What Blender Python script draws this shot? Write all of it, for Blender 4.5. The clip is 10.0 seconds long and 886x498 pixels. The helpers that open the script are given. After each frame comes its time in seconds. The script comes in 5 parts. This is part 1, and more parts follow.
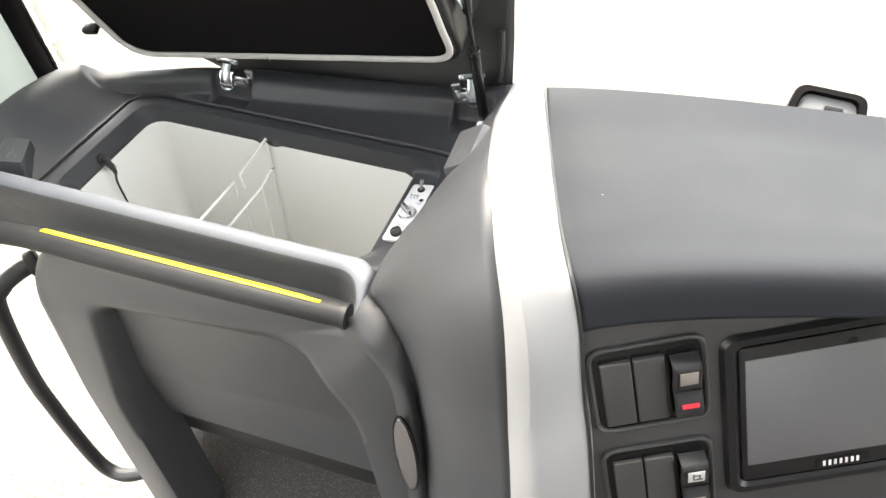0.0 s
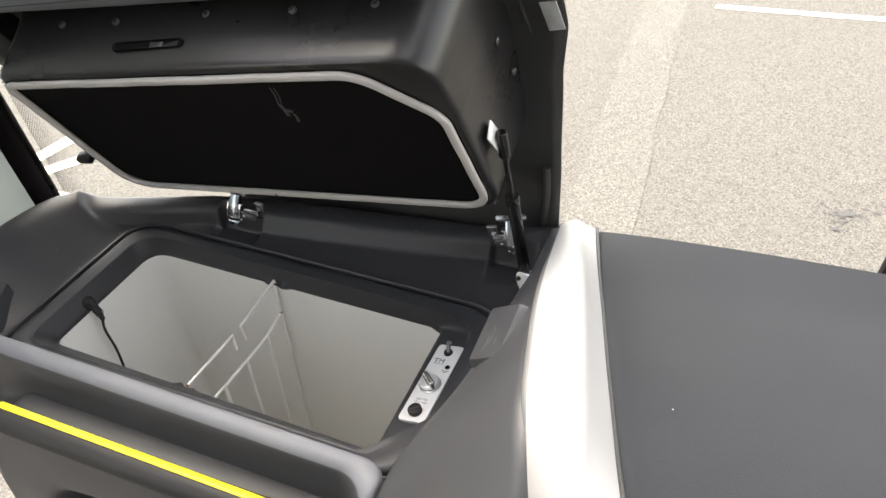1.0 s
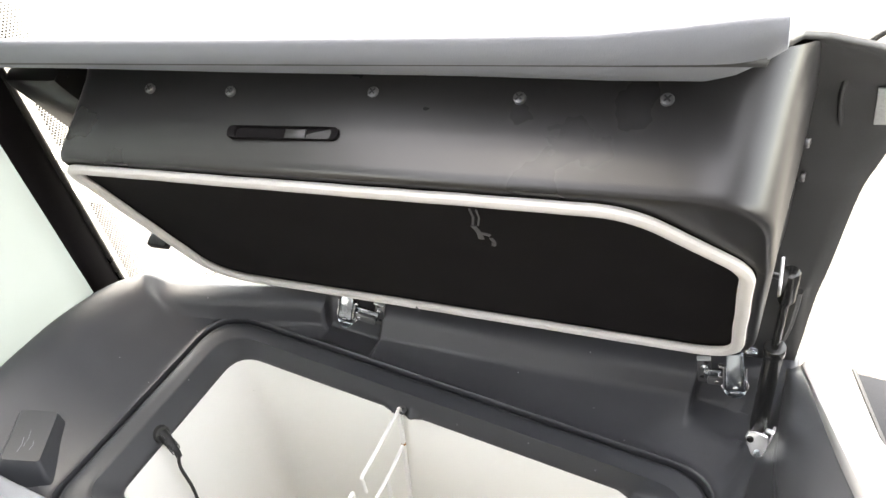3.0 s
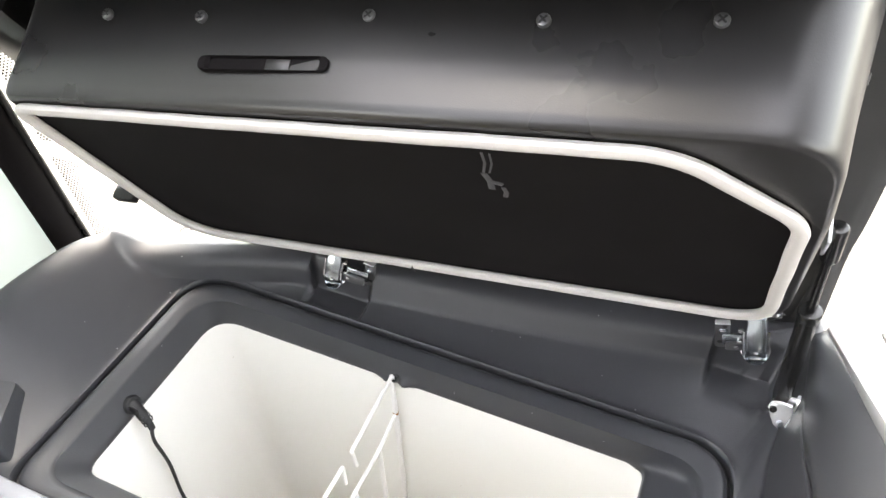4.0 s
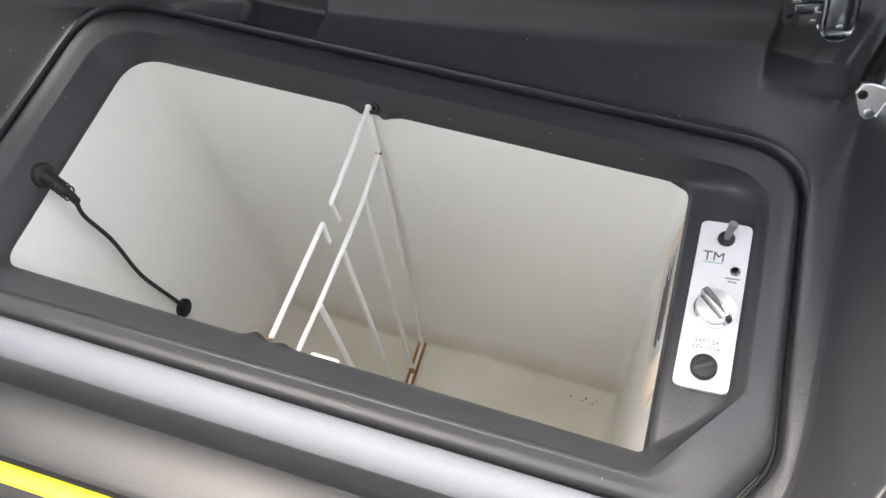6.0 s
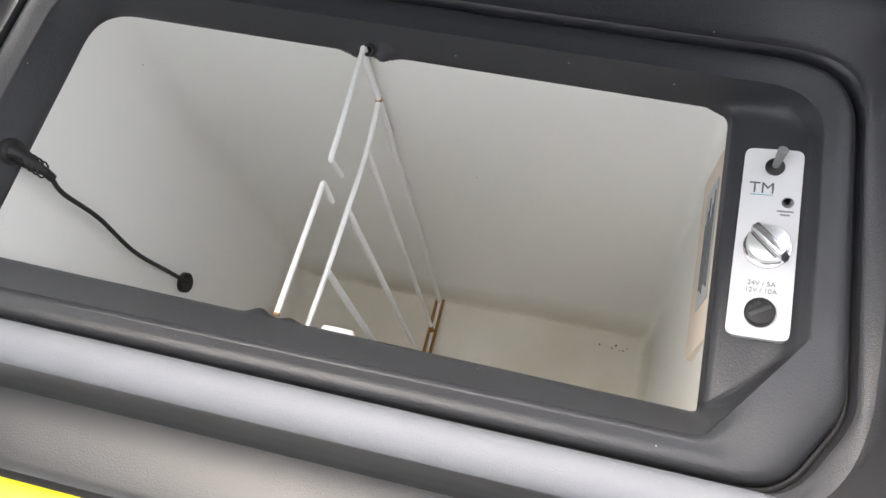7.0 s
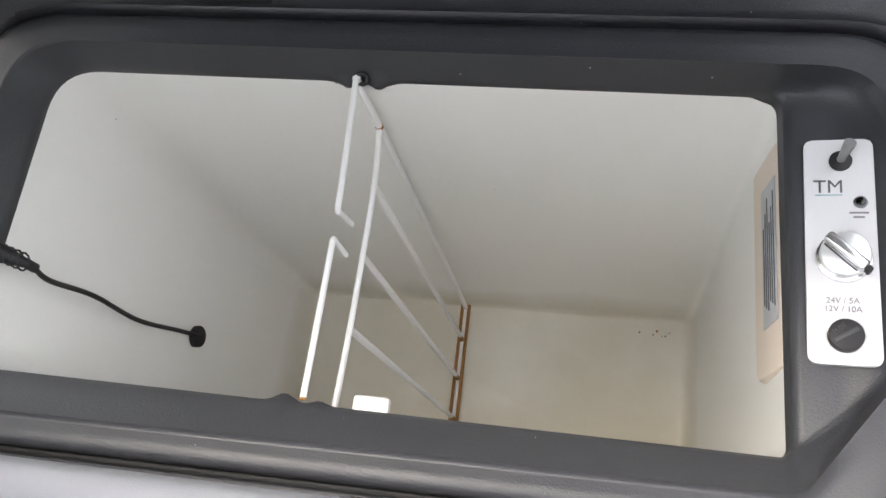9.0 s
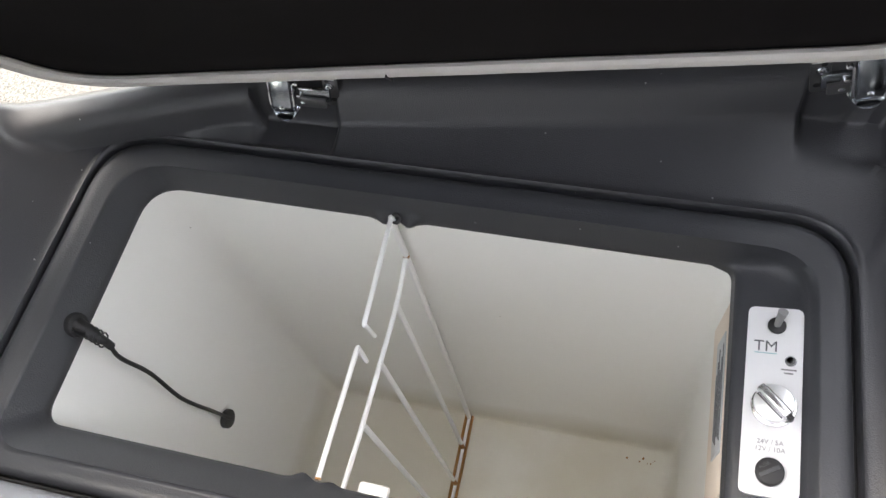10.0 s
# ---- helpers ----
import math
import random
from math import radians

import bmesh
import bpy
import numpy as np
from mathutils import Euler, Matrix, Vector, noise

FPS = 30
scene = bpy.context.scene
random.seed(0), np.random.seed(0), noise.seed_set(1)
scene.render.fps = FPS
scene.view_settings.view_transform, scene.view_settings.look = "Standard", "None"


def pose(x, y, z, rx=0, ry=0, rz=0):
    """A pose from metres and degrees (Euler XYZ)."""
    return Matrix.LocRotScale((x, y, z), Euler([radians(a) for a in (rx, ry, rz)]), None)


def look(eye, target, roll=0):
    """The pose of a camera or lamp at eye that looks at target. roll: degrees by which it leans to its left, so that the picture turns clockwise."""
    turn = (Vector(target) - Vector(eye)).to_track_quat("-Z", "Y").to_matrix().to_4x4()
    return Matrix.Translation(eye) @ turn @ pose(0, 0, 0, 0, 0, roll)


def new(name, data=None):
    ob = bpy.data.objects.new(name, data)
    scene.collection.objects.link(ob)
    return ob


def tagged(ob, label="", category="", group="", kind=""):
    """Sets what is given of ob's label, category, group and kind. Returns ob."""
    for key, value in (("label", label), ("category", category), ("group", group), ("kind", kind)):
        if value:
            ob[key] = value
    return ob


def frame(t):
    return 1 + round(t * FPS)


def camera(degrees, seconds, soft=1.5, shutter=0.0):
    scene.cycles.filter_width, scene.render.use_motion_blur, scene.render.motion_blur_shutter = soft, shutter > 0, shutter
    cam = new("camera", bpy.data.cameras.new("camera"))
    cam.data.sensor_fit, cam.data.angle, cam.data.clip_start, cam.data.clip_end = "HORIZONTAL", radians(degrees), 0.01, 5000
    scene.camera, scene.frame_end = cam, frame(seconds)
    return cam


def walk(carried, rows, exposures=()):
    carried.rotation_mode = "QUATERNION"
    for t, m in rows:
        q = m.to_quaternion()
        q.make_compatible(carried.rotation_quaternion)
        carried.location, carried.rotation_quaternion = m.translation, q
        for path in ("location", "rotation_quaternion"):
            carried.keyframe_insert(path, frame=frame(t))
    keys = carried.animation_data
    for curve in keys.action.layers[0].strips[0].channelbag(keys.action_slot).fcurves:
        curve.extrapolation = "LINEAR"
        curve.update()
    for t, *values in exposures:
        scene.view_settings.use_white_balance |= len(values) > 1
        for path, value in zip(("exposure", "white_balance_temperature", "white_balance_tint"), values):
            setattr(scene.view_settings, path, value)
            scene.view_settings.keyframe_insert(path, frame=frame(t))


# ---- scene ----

# ---- camera and its walk ----
cam = camera(60.9, 10.0)
PATH = [
    (0, (0.4681, -0.6087, 1.9697), (0.1942, 0.0711, 1.2894), -5.09),
    (0.5, (0.4470, -0.5257, 1.9606), (0.1456, 0.1798, 1.3193), -5.45),
    (1, (0.4274, -0.4415, 1.9543), (0.0794, 0.2732, 1.3475), -6.50),
    (1.5, (0.3898, -0.3916, 1.9473), (-0.0034, 0.3010, 1.3426), -7.19),
    (2, (0.3134, -0.3410, 1.9226), (-0.0909, 0.3277, 1.2986), -7.29),
    (2.5, (0.2369, -0.3003, 1.9276), (-0.1371, 0.3847, 1.3023), -6.31),
    (2.7, (0.2212, -0.2911, 1.9352), (-0.1457, 0.4033, 1.3162), -5.98),
    (3.8, (0.1780, -0.2601, 1.9222), (-0.1658, 0.4284, 1.2836), -4.85),
    (4, (0.1744, -0.2523, 1.8989), (-0.1547, 0.4215, 1.2373), -4.65),
    (4.5, (0.1655, -0.2354, 1.8567), (-0.1309, 0.3836, 1.1294), -5.95),
    (5, (0.1494, -0.2196, 1.8251), (-0.1094, 0.3316, 1.0319), -6.50),
    (5.5, (0.1361, -0.2054, 1.8062), (-0.0965, 0.2823, 0.9647), -8.39),
    (6, (0.1280, -0.1962, 1.7932), (-0.0904, 0.2410, 0.9208), -10.88),
    (6.2, (0.1271, -0.1955, 1.7859), (-0.0916, 0.2314, 0.9084), -11.91),
    (7.3, (0.1078, -0.1609, 1.7473), (-0.1073, 0.1862, 0.8345), -21.87),
    (7.5, (0.1035, -0.1480, 1.7410), (-0.1106, 0.1789, 0.8205), -24.75),
    (8, (0.0898, -0.1280, 1.7370), (-0.1213, 0.1737, 0.8073), -28.31),
    (8.5, (0.0854, -0.1217, 1.7370), (-0.1325, 0.1869, 0.8111), -30.25),
    (9, (0.0907, -0.1236, 1.7382), (-0.1303, 0.1977, 0.8173), -29.62),
    (9.5, (0.0990, -0.1280, 1.7646), (-0.1298, 0.2288, 0.8589), -26.61),
    (10, (0.1161, -0.1433, 1.8110), (-0.1473, 0.3009, 0.9546), -20.54),
]
EXPOSURES = [(0, 4.06, 7800, 9), (0.5, 3.48, 7800, 10), (1, 3.05, 7800, 12), (1.5, 3.02, 7800, 12), (2, 3.38, 7800, 12), (2.5, 4.04, 7900, 11), (4, 4.56, 7700, 12), (4.5, 4.61, 7600, 12), (5.5, 4.21, 7500, 13), (6, 3.81, 7500, 13), (7.5, 3.54, 7500, 13), (9, 3.6, 7500, 13), (10, 3.56, 7500, 13)]
walk(cam, [(t, look(eye, target, roll)) for t, eye, target, roll in PATH], EXPOSURES)

# ---- daylight ----
SUN_EL, SUN_AZ = 64.0, -50.0  # degrees; azimuth clockwise from +y
world = bpy.data.worlds.new("daylight")
scene.world = world
world.use_nodes = True
wn = world.node_tree
sky = wn.nodes.new("ShaderNodeTexSky")
sky.sky_type, sky.sun_disc = "NISHITA", False
sky.sun_elevation, sky.sun_rotation = radians(SUN_EL), radians(SUN_AZ)
wn.nodes["Background"].inputs[1].default_value = 0.15
veil = wn.nodes.new("ShaderNodeHueSaturation")  # thin cloud greys the sky
veil.inputs["Saturation"].default_value = 0.45
wn.links.new(sky.outputs[0], veil.inputs["Color"])
wn.links.new(veil.outputs[0], wn.nodes["Background"].inputs[0])
sun_data = bpy.data.lights.new("sun", "SUN")
sun_data.energy, sun_data.angle, sun_data.color = 0.8, radians(40), (1.0, 0.99, 0.97)
sun = new("sun", sun_data)
to_sun = Vector((math.sin(radians(SUN_AZ)) * math.cos(radians(SUN_EL)), math.cos(radians(SUN_AZ)) * math.cos(radians(SUN_EL)), math.sin(radians(SUN_EL))))
sun.matrix_world = Matrix.Translation((0, 0, 12)) @ to_sun.to_track_quat("Z", "Y").to_matrix().to_4x4()


# ---- materials ----
def material(name, rgb, rough=0.5, metal=0.0, var=0.15, grain=900.0, bump=0.15, blotch=9.0, spec=0.5, coat=0.0, rvar=0.12, specks=None):
    """A surface with large stains and fine grain; grain is the noise scale per metre."""
    m = bpy.data.materials.new(name)
    m.use_nodes = True
    nt = m.node_tree
    b = nt.nodes["Principled BSDF"]
    b.inputs["Metallic"].default_value = metal
    b.inputs["Specular IOR Level"].default_value = spec
    b.inputs["Coat Weight"].default_value = coat
    tc = nt.nodes.new("ShaderNodeTexCoord")
    big, fine = nt.nodes.new("ShaderNodeTexNoise"), nt.nodes.new("ShaderNodeTexNoise")
    big.inputs["Scale"].default_value, big.inputs["Detail"].default_value = blotch, 5
    fine.inputs["Scale"].default_value, fine.inputs["Detail"].default_value = grain, 2
    for n in (big, fine):
        nt.links.new(tc.outputs["Object"], n.inputs["Vector"])
    mix = nt.nodes.new("ShaderNodeMix")
    mix.data_type = "RGBA"
    lo, hi = [c * (1 - var) for c in rgb], [min(1.0, c * (1 + var)) for c in rgb]
    mix.inputs["A"].default_value, mix.inputs["B"].default_value = (*lo, 1), (*hi, 1)
    add = nt.nodes.new("ShaderNodeMath")
    add.operation = "MULTIPLY_ADD"
    add.inputs[1].default_value = 0.35
    nt.links.new(fine.outputs["Fac"], add.inputs[0])
    scale = nt.nodes.new("ShaderNodeMath")
    scale.operation = "MULTIPLY"
    scale.inputs[1].default_value = 0.65
    nt.links.new(big.outputs["Fac"], scale.inputs[0])
    nt.links.new(scale.outputs[0], add.inputs[2])
    nt.links.new(add.outputs[0], mix.inputs["Factor"])
    colour = mix.outputs["Result"]
    if specks:  # scattered specks of dust or dirt: how many per metre, size, share, colour
        many, size, share, tint = specks
        vor, less, rare, both, over, sep = (nt.nodes.new("ShaderNode" + q) for q in ("TexVoronoi", "Math", "Math", "Math", "Mix", "SeparateColor"))
        vor.inputs["Scale"].default_value = many
        nt.links.new(tc.outputs["Object"], vor.inputs["Vector"])
        less.operation, rare.operation, both.operation, over.data_type = "LESS_THAN", "LESS_THAN", "MULTIPLY", "RGBA"
        less.inputs[1].default_value, rare.inputs[1].default_value = size, share
        nt.links.new(vor.outputs["Distance"], less.inputs[0])
        nt.links.new(vor.outputs["Color"], sep.inputs[0])
        nt.links.new(sep.outputs[0], rare.inputs[0])
        nt.links.new(less.outputs[0], both.inputs[0])
        nt.links.new(rare.outputs[0], both.inputs[1])
        nt.links.new(both.outputs[0], over.inputs["Factor"])
        nt.links.new(colour, over.inputs["A"])
        over.inputs["B"].default_value = (*tint, 1)
        colour = over.outputs["Result"]
    nt.links.new(colour, b.inputs["Base Color"])
    rr = nt.nodes.new("ShaderNodeMapRange")
    rr.inputs["To Min"].default_value, rr.inputs["To Max"].default_value = max(0.02, rough - rvar), min(1, rough + rvar)
    nt.links.new(big.outputs["Fac"], rr.inputs["Value"])
    nt.links.new(rr.outputs["Result"], b.inputs["Roughness"])
    if bump:
        bp = nt.nodes.new("ShaderNodeBump")
        bp.inputs["Strength"].default_value, bp.inputs["Distance"].default_value = bump, 0.0006
        nt.links.new(fine.outputs["Fac"], bp.inputs["Height"])
        nt.links.new(bp.outputs["Normal"], b.inputs["Normal"])
    return m


DARK = material("dark grey moulded plastic", (0.040, 0.0405, 0.045), 0.37, spec=0.5, bump=0.36, grain=1400, specks=(130, 0.07, 0.05, (0.3, 0.3, 0.3)))
# console plastic in two greys: light on the ledge put into the paler
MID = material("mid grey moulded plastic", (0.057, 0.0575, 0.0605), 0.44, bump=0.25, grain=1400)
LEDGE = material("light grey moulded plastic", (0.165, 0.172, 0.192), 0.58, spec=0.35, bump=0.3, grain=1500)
RIM = material("slate grey moulded rim", (0.036, 0.0375, 0.0422), 0.45, spec=0.45, bump=0.32, grain=1100, specks=(160, 0.07, 0.06, (0.35, 0.35, 0.36)))
BLACK = material("black rubber", (0.012, 0.012, 0.013), 0.55, bump=0.1)
PANEL = material("matt black sheet", (0.0055, 0.0047, 0.0052), 0.8, bump=0.1, spec=0.08)
LIDBOX = material("satin black plastic", (0.013, 0.0125, 0.013), 0.30, spec=0.36, bump=0.08, specks=(110, 0.035, 0.10, (0.10, 0.10, 0.10)), grain=1600)
SHELL = material("charcoal lid shell", (0.030, 0.030, 0.030), 0.5, bump=0.2)
SEAL = material("pale grey sponge seal", (0.44, 0.42, 0.405), 0.6, var=0.12, blotch=30)
SILVER = material("silver painted trim", (0.31, 0.306, 0.305), 0.38, var=0.04, bump=0.05)
LEATHER = material("grained soft dashboard skin", (0.019, 0.0205, 0.0245), 0.6, spec=0.10, bump=0.25, grain=800, specks=(60, 0.035, 0.12, (0.35, 0.35, 0.36)))
ZINC = material("zinc plated steel", (0.40, 0.43, 0.46), 0.22, metal=1.0, var=0.2, blotch=60, bump=0.05)
DULLZINC = material("dulled black zinc", (0.16, 0.16, 0.165), 0.35, metal=0.8, var=0.2, blotch=60, bump=0.05)
CHROME = material("chrome", (0.85, 0.85, 0.86), 0.12, metal=1.0, var=0.03, bump=0.0)
WIRE = material("white coated wire", (0.80, 0.79, 0.77), 0.35, var=0.05, bump=0.05)
RUST = material("rust", (0.30, 0.14, 0.035), 0.8, var=0.5, blotch=80)
PLATE = material("white enamelled plate", (0.70, 0.70, 0.70), 0.35, var=0.04, bump=0.05)
INK = material("grey printed ink", (0.10, 0.105, 0.11), 0.6, bump=0.0)
BLUEINK = material("teal printed ink", (0.30, 0.48, 0.50), 0.6, bump=0.0)
YELLOW = material("yellow marking tape", (0.80, 0.72, 0.03), 0.5, var=0.08)
CARPET = material("speckled floor covering", (0.022, 0.020, 0.0195), 0.95, var=0.6, grain=260, bump=1.0, specks=(420, 0.45, 0.30, (0.066, 0.058, 0.055)))
PAINTLINE = material("road marking paint", (0.72, 0.67, 0.55), 0.7, var=0.15, blotch=14, grain=120)
# linings of the unseen cab, toned dark and pale to steer its daylight
CABSHELL = material("charcoal cab lining", (0.045, 0.044, 0.043), 0.8)
ROOF = material("grey roof lining", (0.28, 0.278, 0.272), 0.85)
GREY = material("grey moulded plate", (0.22, 0.22, 0.22), 0.5)
# base grey raised to stand in for what the glass reflects
SCREEN = material("dark display glass", (0.105, 0.103, 0.107), 0.34, spec=1.0, coat=1.0, rvar=0.0, var=0.03, bump=0.0)
RED = material("red indicator", (0.65, 0.03, 0.05), 0.4, bump=0.0)
ICON = material("white printed symbol", (0.60, 0.58, 0.56), 0.5, bump=0.0)
CREAM = material("cream plastic", (0.72, 0.62, 0.52), 0.5, var=0.05)
PRINT = material("grey print", (0.20, 0.20, 0.205), 0.5, var=0.1)
PAPER = material("silver printed label", (0.46, 0.47, 0.475), 0.4, var=0.1)
BLANK = material("brown-black blank switch cover", (0.040, 0.037, 0.0355), 0.5, bump=0.25, grain=1500)
DIM = material("faded printed symbol", (0.24, 0.21, 0.19), 0.6, var=0.3, blotch=300, bump=0.0)
SIDE = material("slate grey side panel plastic", (0.046, 0.0472, 0.0515), 0.42, bump=0.25, grain=1400)
BAR = material("dark grab bar skin", (0.024, 0.0238, 0.0245), 0.55, spec=0.25, bump=0.3, grain=1300)
FASCIA = material("charcoal fascia plastic", (0.042, 0.0405, 0.041), 0.40, bump=0.35, grain=1300)
GLOSS = material("gloss black steel", (0.006, 0.006, 0.006), 0.22, bump=0.0)
KNOB = material("polished bright metal", (0.78, 0.78, 0.79), 0.22, metal=0.85, var=0.05, bump=0.0)
BRIGHT = material("bright zinc sheet", (0.85, 0.86, 0.86), 0.32, metal=0.6, var=0.12, blotch=90, bump=0.05)
FOIL = material("rough foil patch", (0.50, 0.51, 0.50), 0.45, var=0.45, blotch=160, metal=0.3, grain=500, bump=1.0)


def asphalt(rgb=(0.098, 0.0915, 0.0825)):
    m = material("worn pale asphalt", rgb, 0.9, var=0.25, grain=40, bump=0.6, blotch=0.8)
    nt = m.node_tree
    b = nt.nodes["Principled BSDF"]
    tc = nt.nodes["Texture Coordinate"]
    vor = nt.nodes.new("ShaderNodeTexVoronoi")
    vor.inputs["Scale"].default_value = 180
    nt.links.new(tc.outputs["Object"], vor.inputs["Vector"])
    ramp = nt.nodes.new("ShaderNodeValToRGB")
    ramp.color_ramp.elements[0].color, ramp.color_ramp.elements[1].color = (0.50, 0.50, 0.50, 1), (1.55, 1.53, 1.49, 1)
    sep = nt.nodes.new("ShaderNodeSeparateColor")
    nt.links.new(vor.outputs["Color"], sep.inputs[0])
    nt.links.new(sep.outputs[0], ramp.inputs[0])
    old = b.inputs["Base Color"].links[0].from_socket
    mul = nt.nodes.new("ShaderNodeMix")
    mul.data_type, mul.blend_type = "RGBA", "MULTIPLY"
    mul.inputs["Factor"].default_value = 1.0
    nt.links.new(old, mul.inputs["A"])
    nt.links.new(ramp.outputs[0], mul.inputs["B"])
    nt.links.new(mul.outputs["Result"], b.inputs["Base Color"])
    return m


def clear_glass():
    m = bpy.data.materials.new("clear glass")
    m.use_nodes = True
    nt = m.node_tree
    nt.nodes.remove(nt.nodes["Principled BSDF"])
    tr, gl, mx = nt.nodes.new("ShaderNodeBsdfTransparent"), nt.nodes.new("ShaderNodeBsdfGlossy"), nt.nodes.new("ShaderNodeMixShader")
    tr.inputs[0].default_value = (0.95, 0.97, 0.95, 1)
    gl.inputs["Roughness"].default_value = 0.02
    mx.inputs[0].default_value = 0.03
    nt.links.new(tr.outputs[0], mx.inputs[1])
    nt.links.new(gl.outputs[0], mx.inputs[2])
    nt.links.new(mx.outputs[0], nt.nodes["Material Output"].inputs[0])
    return m


def pale_film():
    m = material("pale window film", (0.42, 0.45, 0.445), 0.4, var=0.04, blotch=3, bump=0.0)
    nt = m.node_tree
    tl, mx = nt.nodes.new("ShaderNodeBsdfTranslucent"), nt.nodes.new("ShaderNodeMixShader")
    tl.inputs[0].default_value = (0.43, 0.465, 0.455, 1)
    mx.inputs[0].default_value = 0.55
    nt.links.new(nt.nodes["Principled BSDF"].outputs[0], mx.inputs[1])
    nt.links.new(tl.outputs[0], mx.inputs[2])
    nt.links.new(mx.outputs[0], nt.nodes["Material Output"].inputs[0])
    return m


def stained_liner():
    """White liner with yellowish tide marks low down."""
    m = material("white moulded liner", (0.82, 0.812, 0.775), 0.45, var=0.035, bump=0.05, blotch=5, specks=(45, 0.022, 0.14, (0.25, 0.2, 0.14)))
    nt = m.node_tree
    b, tc = nt.nodes["Principled BSDF"], nt.nodes["Texture Coordinate"]
    sep, ns, mp, ad = (nt.nodes.new("ShaderNode" + k) for k in ("SeparateXYZ", "TexNoise", "MapRange", "Math"))
    ns.inputs["Scale"].default_value, ns.inputs["Detail"].default_value = 14, 6
    nt.links.new(tc.outputs["Object"], sep.inputs[0])
    nt.links.new(tc.outputs["Object"], ns.inputs["Vector"])
    ad.operation = "MULTIPLY_ADD"
    ad.inputs[1].default_value = 0.05
    nt.links.new(ns.outputs["Fac"], ad.inputs[0])
    nt.links.new(sep.outputs["Z"], ad.inputs[2])
    mp.inputs["From Min"].default_value, mp.inputs["From Max"].default_value = 0.642, 0.690
    mp.inputs["To Min"].default_value, mp.inputs["To Max"].default_value = 0.9, 0.0
    nt.links.new(ad.outputs[0], mp.inputs["Value"])
    old = b.inputs["Base Color"].links[0].from_socket
    mx = nt.nodes.new("ShaderNodeMix")
    mx.data_type = "RGBA"
    mx.inputs["B"].default_value = (0.60, 0.555, 0.44, 1)
    nt.links.new(mp.outputs["Result"], mx.inputs["Factor"])
    nt.links.new(old, mx.inputs["A"])
    nt.links.new(mx.outputs["Result"], b.inputs["Base Color"])
    return m


LINER = stained_liner()
STAIN = material("oily asphalt", (0.055, 0.052, 0.05), 0.6, var=0.3, blotch=60, grain=120, bump=0.6)
SEAM = asphalt((0.110, 0.103, 0.0935))
ASPHALT, GLASS, FILM = asphalt(), clear_glass(), pale_film()

# ---- building tools ----
S = 0.62  # one unit of the cab's plan, in metres
CAB = pose(0, 0, 1.42, 0, 4, 0) @ pose(0, 0, -1.572 * S)  # the cab leans a little; the cool box's rim lies 1.42 m over the yard
WORLD = {}


def cab(m):
    """The world pose of a pose in the cab's plan."""
    m = m.copy()
    m.translation = m.translation * S
    return CAB @ m


def thing(name, label, category, base=(0, 0, 0), group="", kind="", m=None):
    ob = new(name)
    ob.empty_display_size = 0.05
    WORLD[ob.name] = m if m is not None else cab(Matrix.Translation(base))
    ob.matrix_basis = WORLD[ob.name]
    return tagged(ob, label, category, group, kind)


def part(name, bm, mat, parent=None, label="", smooth=True, local=False, sharp=35, scale=S):
    """Links a bmesh as one mesh object under a thing; its coordinates are the cab's, or the parent's own if local."""
    me = bpy.data.meshes.new(name)
    bmesh.ops.transform(bm, matrix=Matrix.Scale(scale, 4), verts=bm.verts)
    bmesh.ops.recalc_face_normals(bm, faces=bm.faces)
    for f in bm.faces:
        f.smooth = smooth
    if smooth:
        for e in bm.edges:
            e.smooth = len(e.link_faces) != 2 or e.calc_face_angle(0) < radians(sharp)
    bm.to_mesh(me)
    bm.free()
    me.materials.append(mat)
    ob = new(name, me)
    if parent is None:
        ob.matrix_basis = CAB
        WORLD[ob.name] = CAB
    else:
        ob.parent = parent
        if local:
            WORLD[ob.name] = WORLD[parent.name]
        else:
            ob.matrix_parent_inverse = WORLD[parent.name].inverted() @ CAB
            WORLD[ob.name] = CAB
    if label:
        ob["label"] = label
    return ob


def thick(ob, t, offset=-1):
    s = ob.modifiers.new("thickness", "SOLIDIFY")
    s.thickness, s.offset = t * S, offset
    return ob


def cr(points, n, closed=False):
    """n points of a smooth curve through the given ones, even in their numbering."""
    p = [Vector(q) for q in points]
    k = len(p)
    out = []
    for i in range(n):
        s = i * k / n if closed else i * (k - 1) / (n - 1)
        a = min(int(s), k - (1 if closed else 2)) if not closed else int(s) % k
        u = s - int(s) if closed else s - a
        g = (lambda j: p[j % k]) if closed else (lambda j: p[max(0, min(k - 1, j))])
        p0, p1, p2, p3 = g(a - 1), g(a), g(a + 1), g(a + 2)
        out.append(0.5 * ((2 * p1) + (p2 - p0) * u + (2 * p0 - 5 * p1 + 4 * p2 - p3) * u * u + (3 * p1 - p0 - 3 * p2 + p3) * u ** 3))
    return out


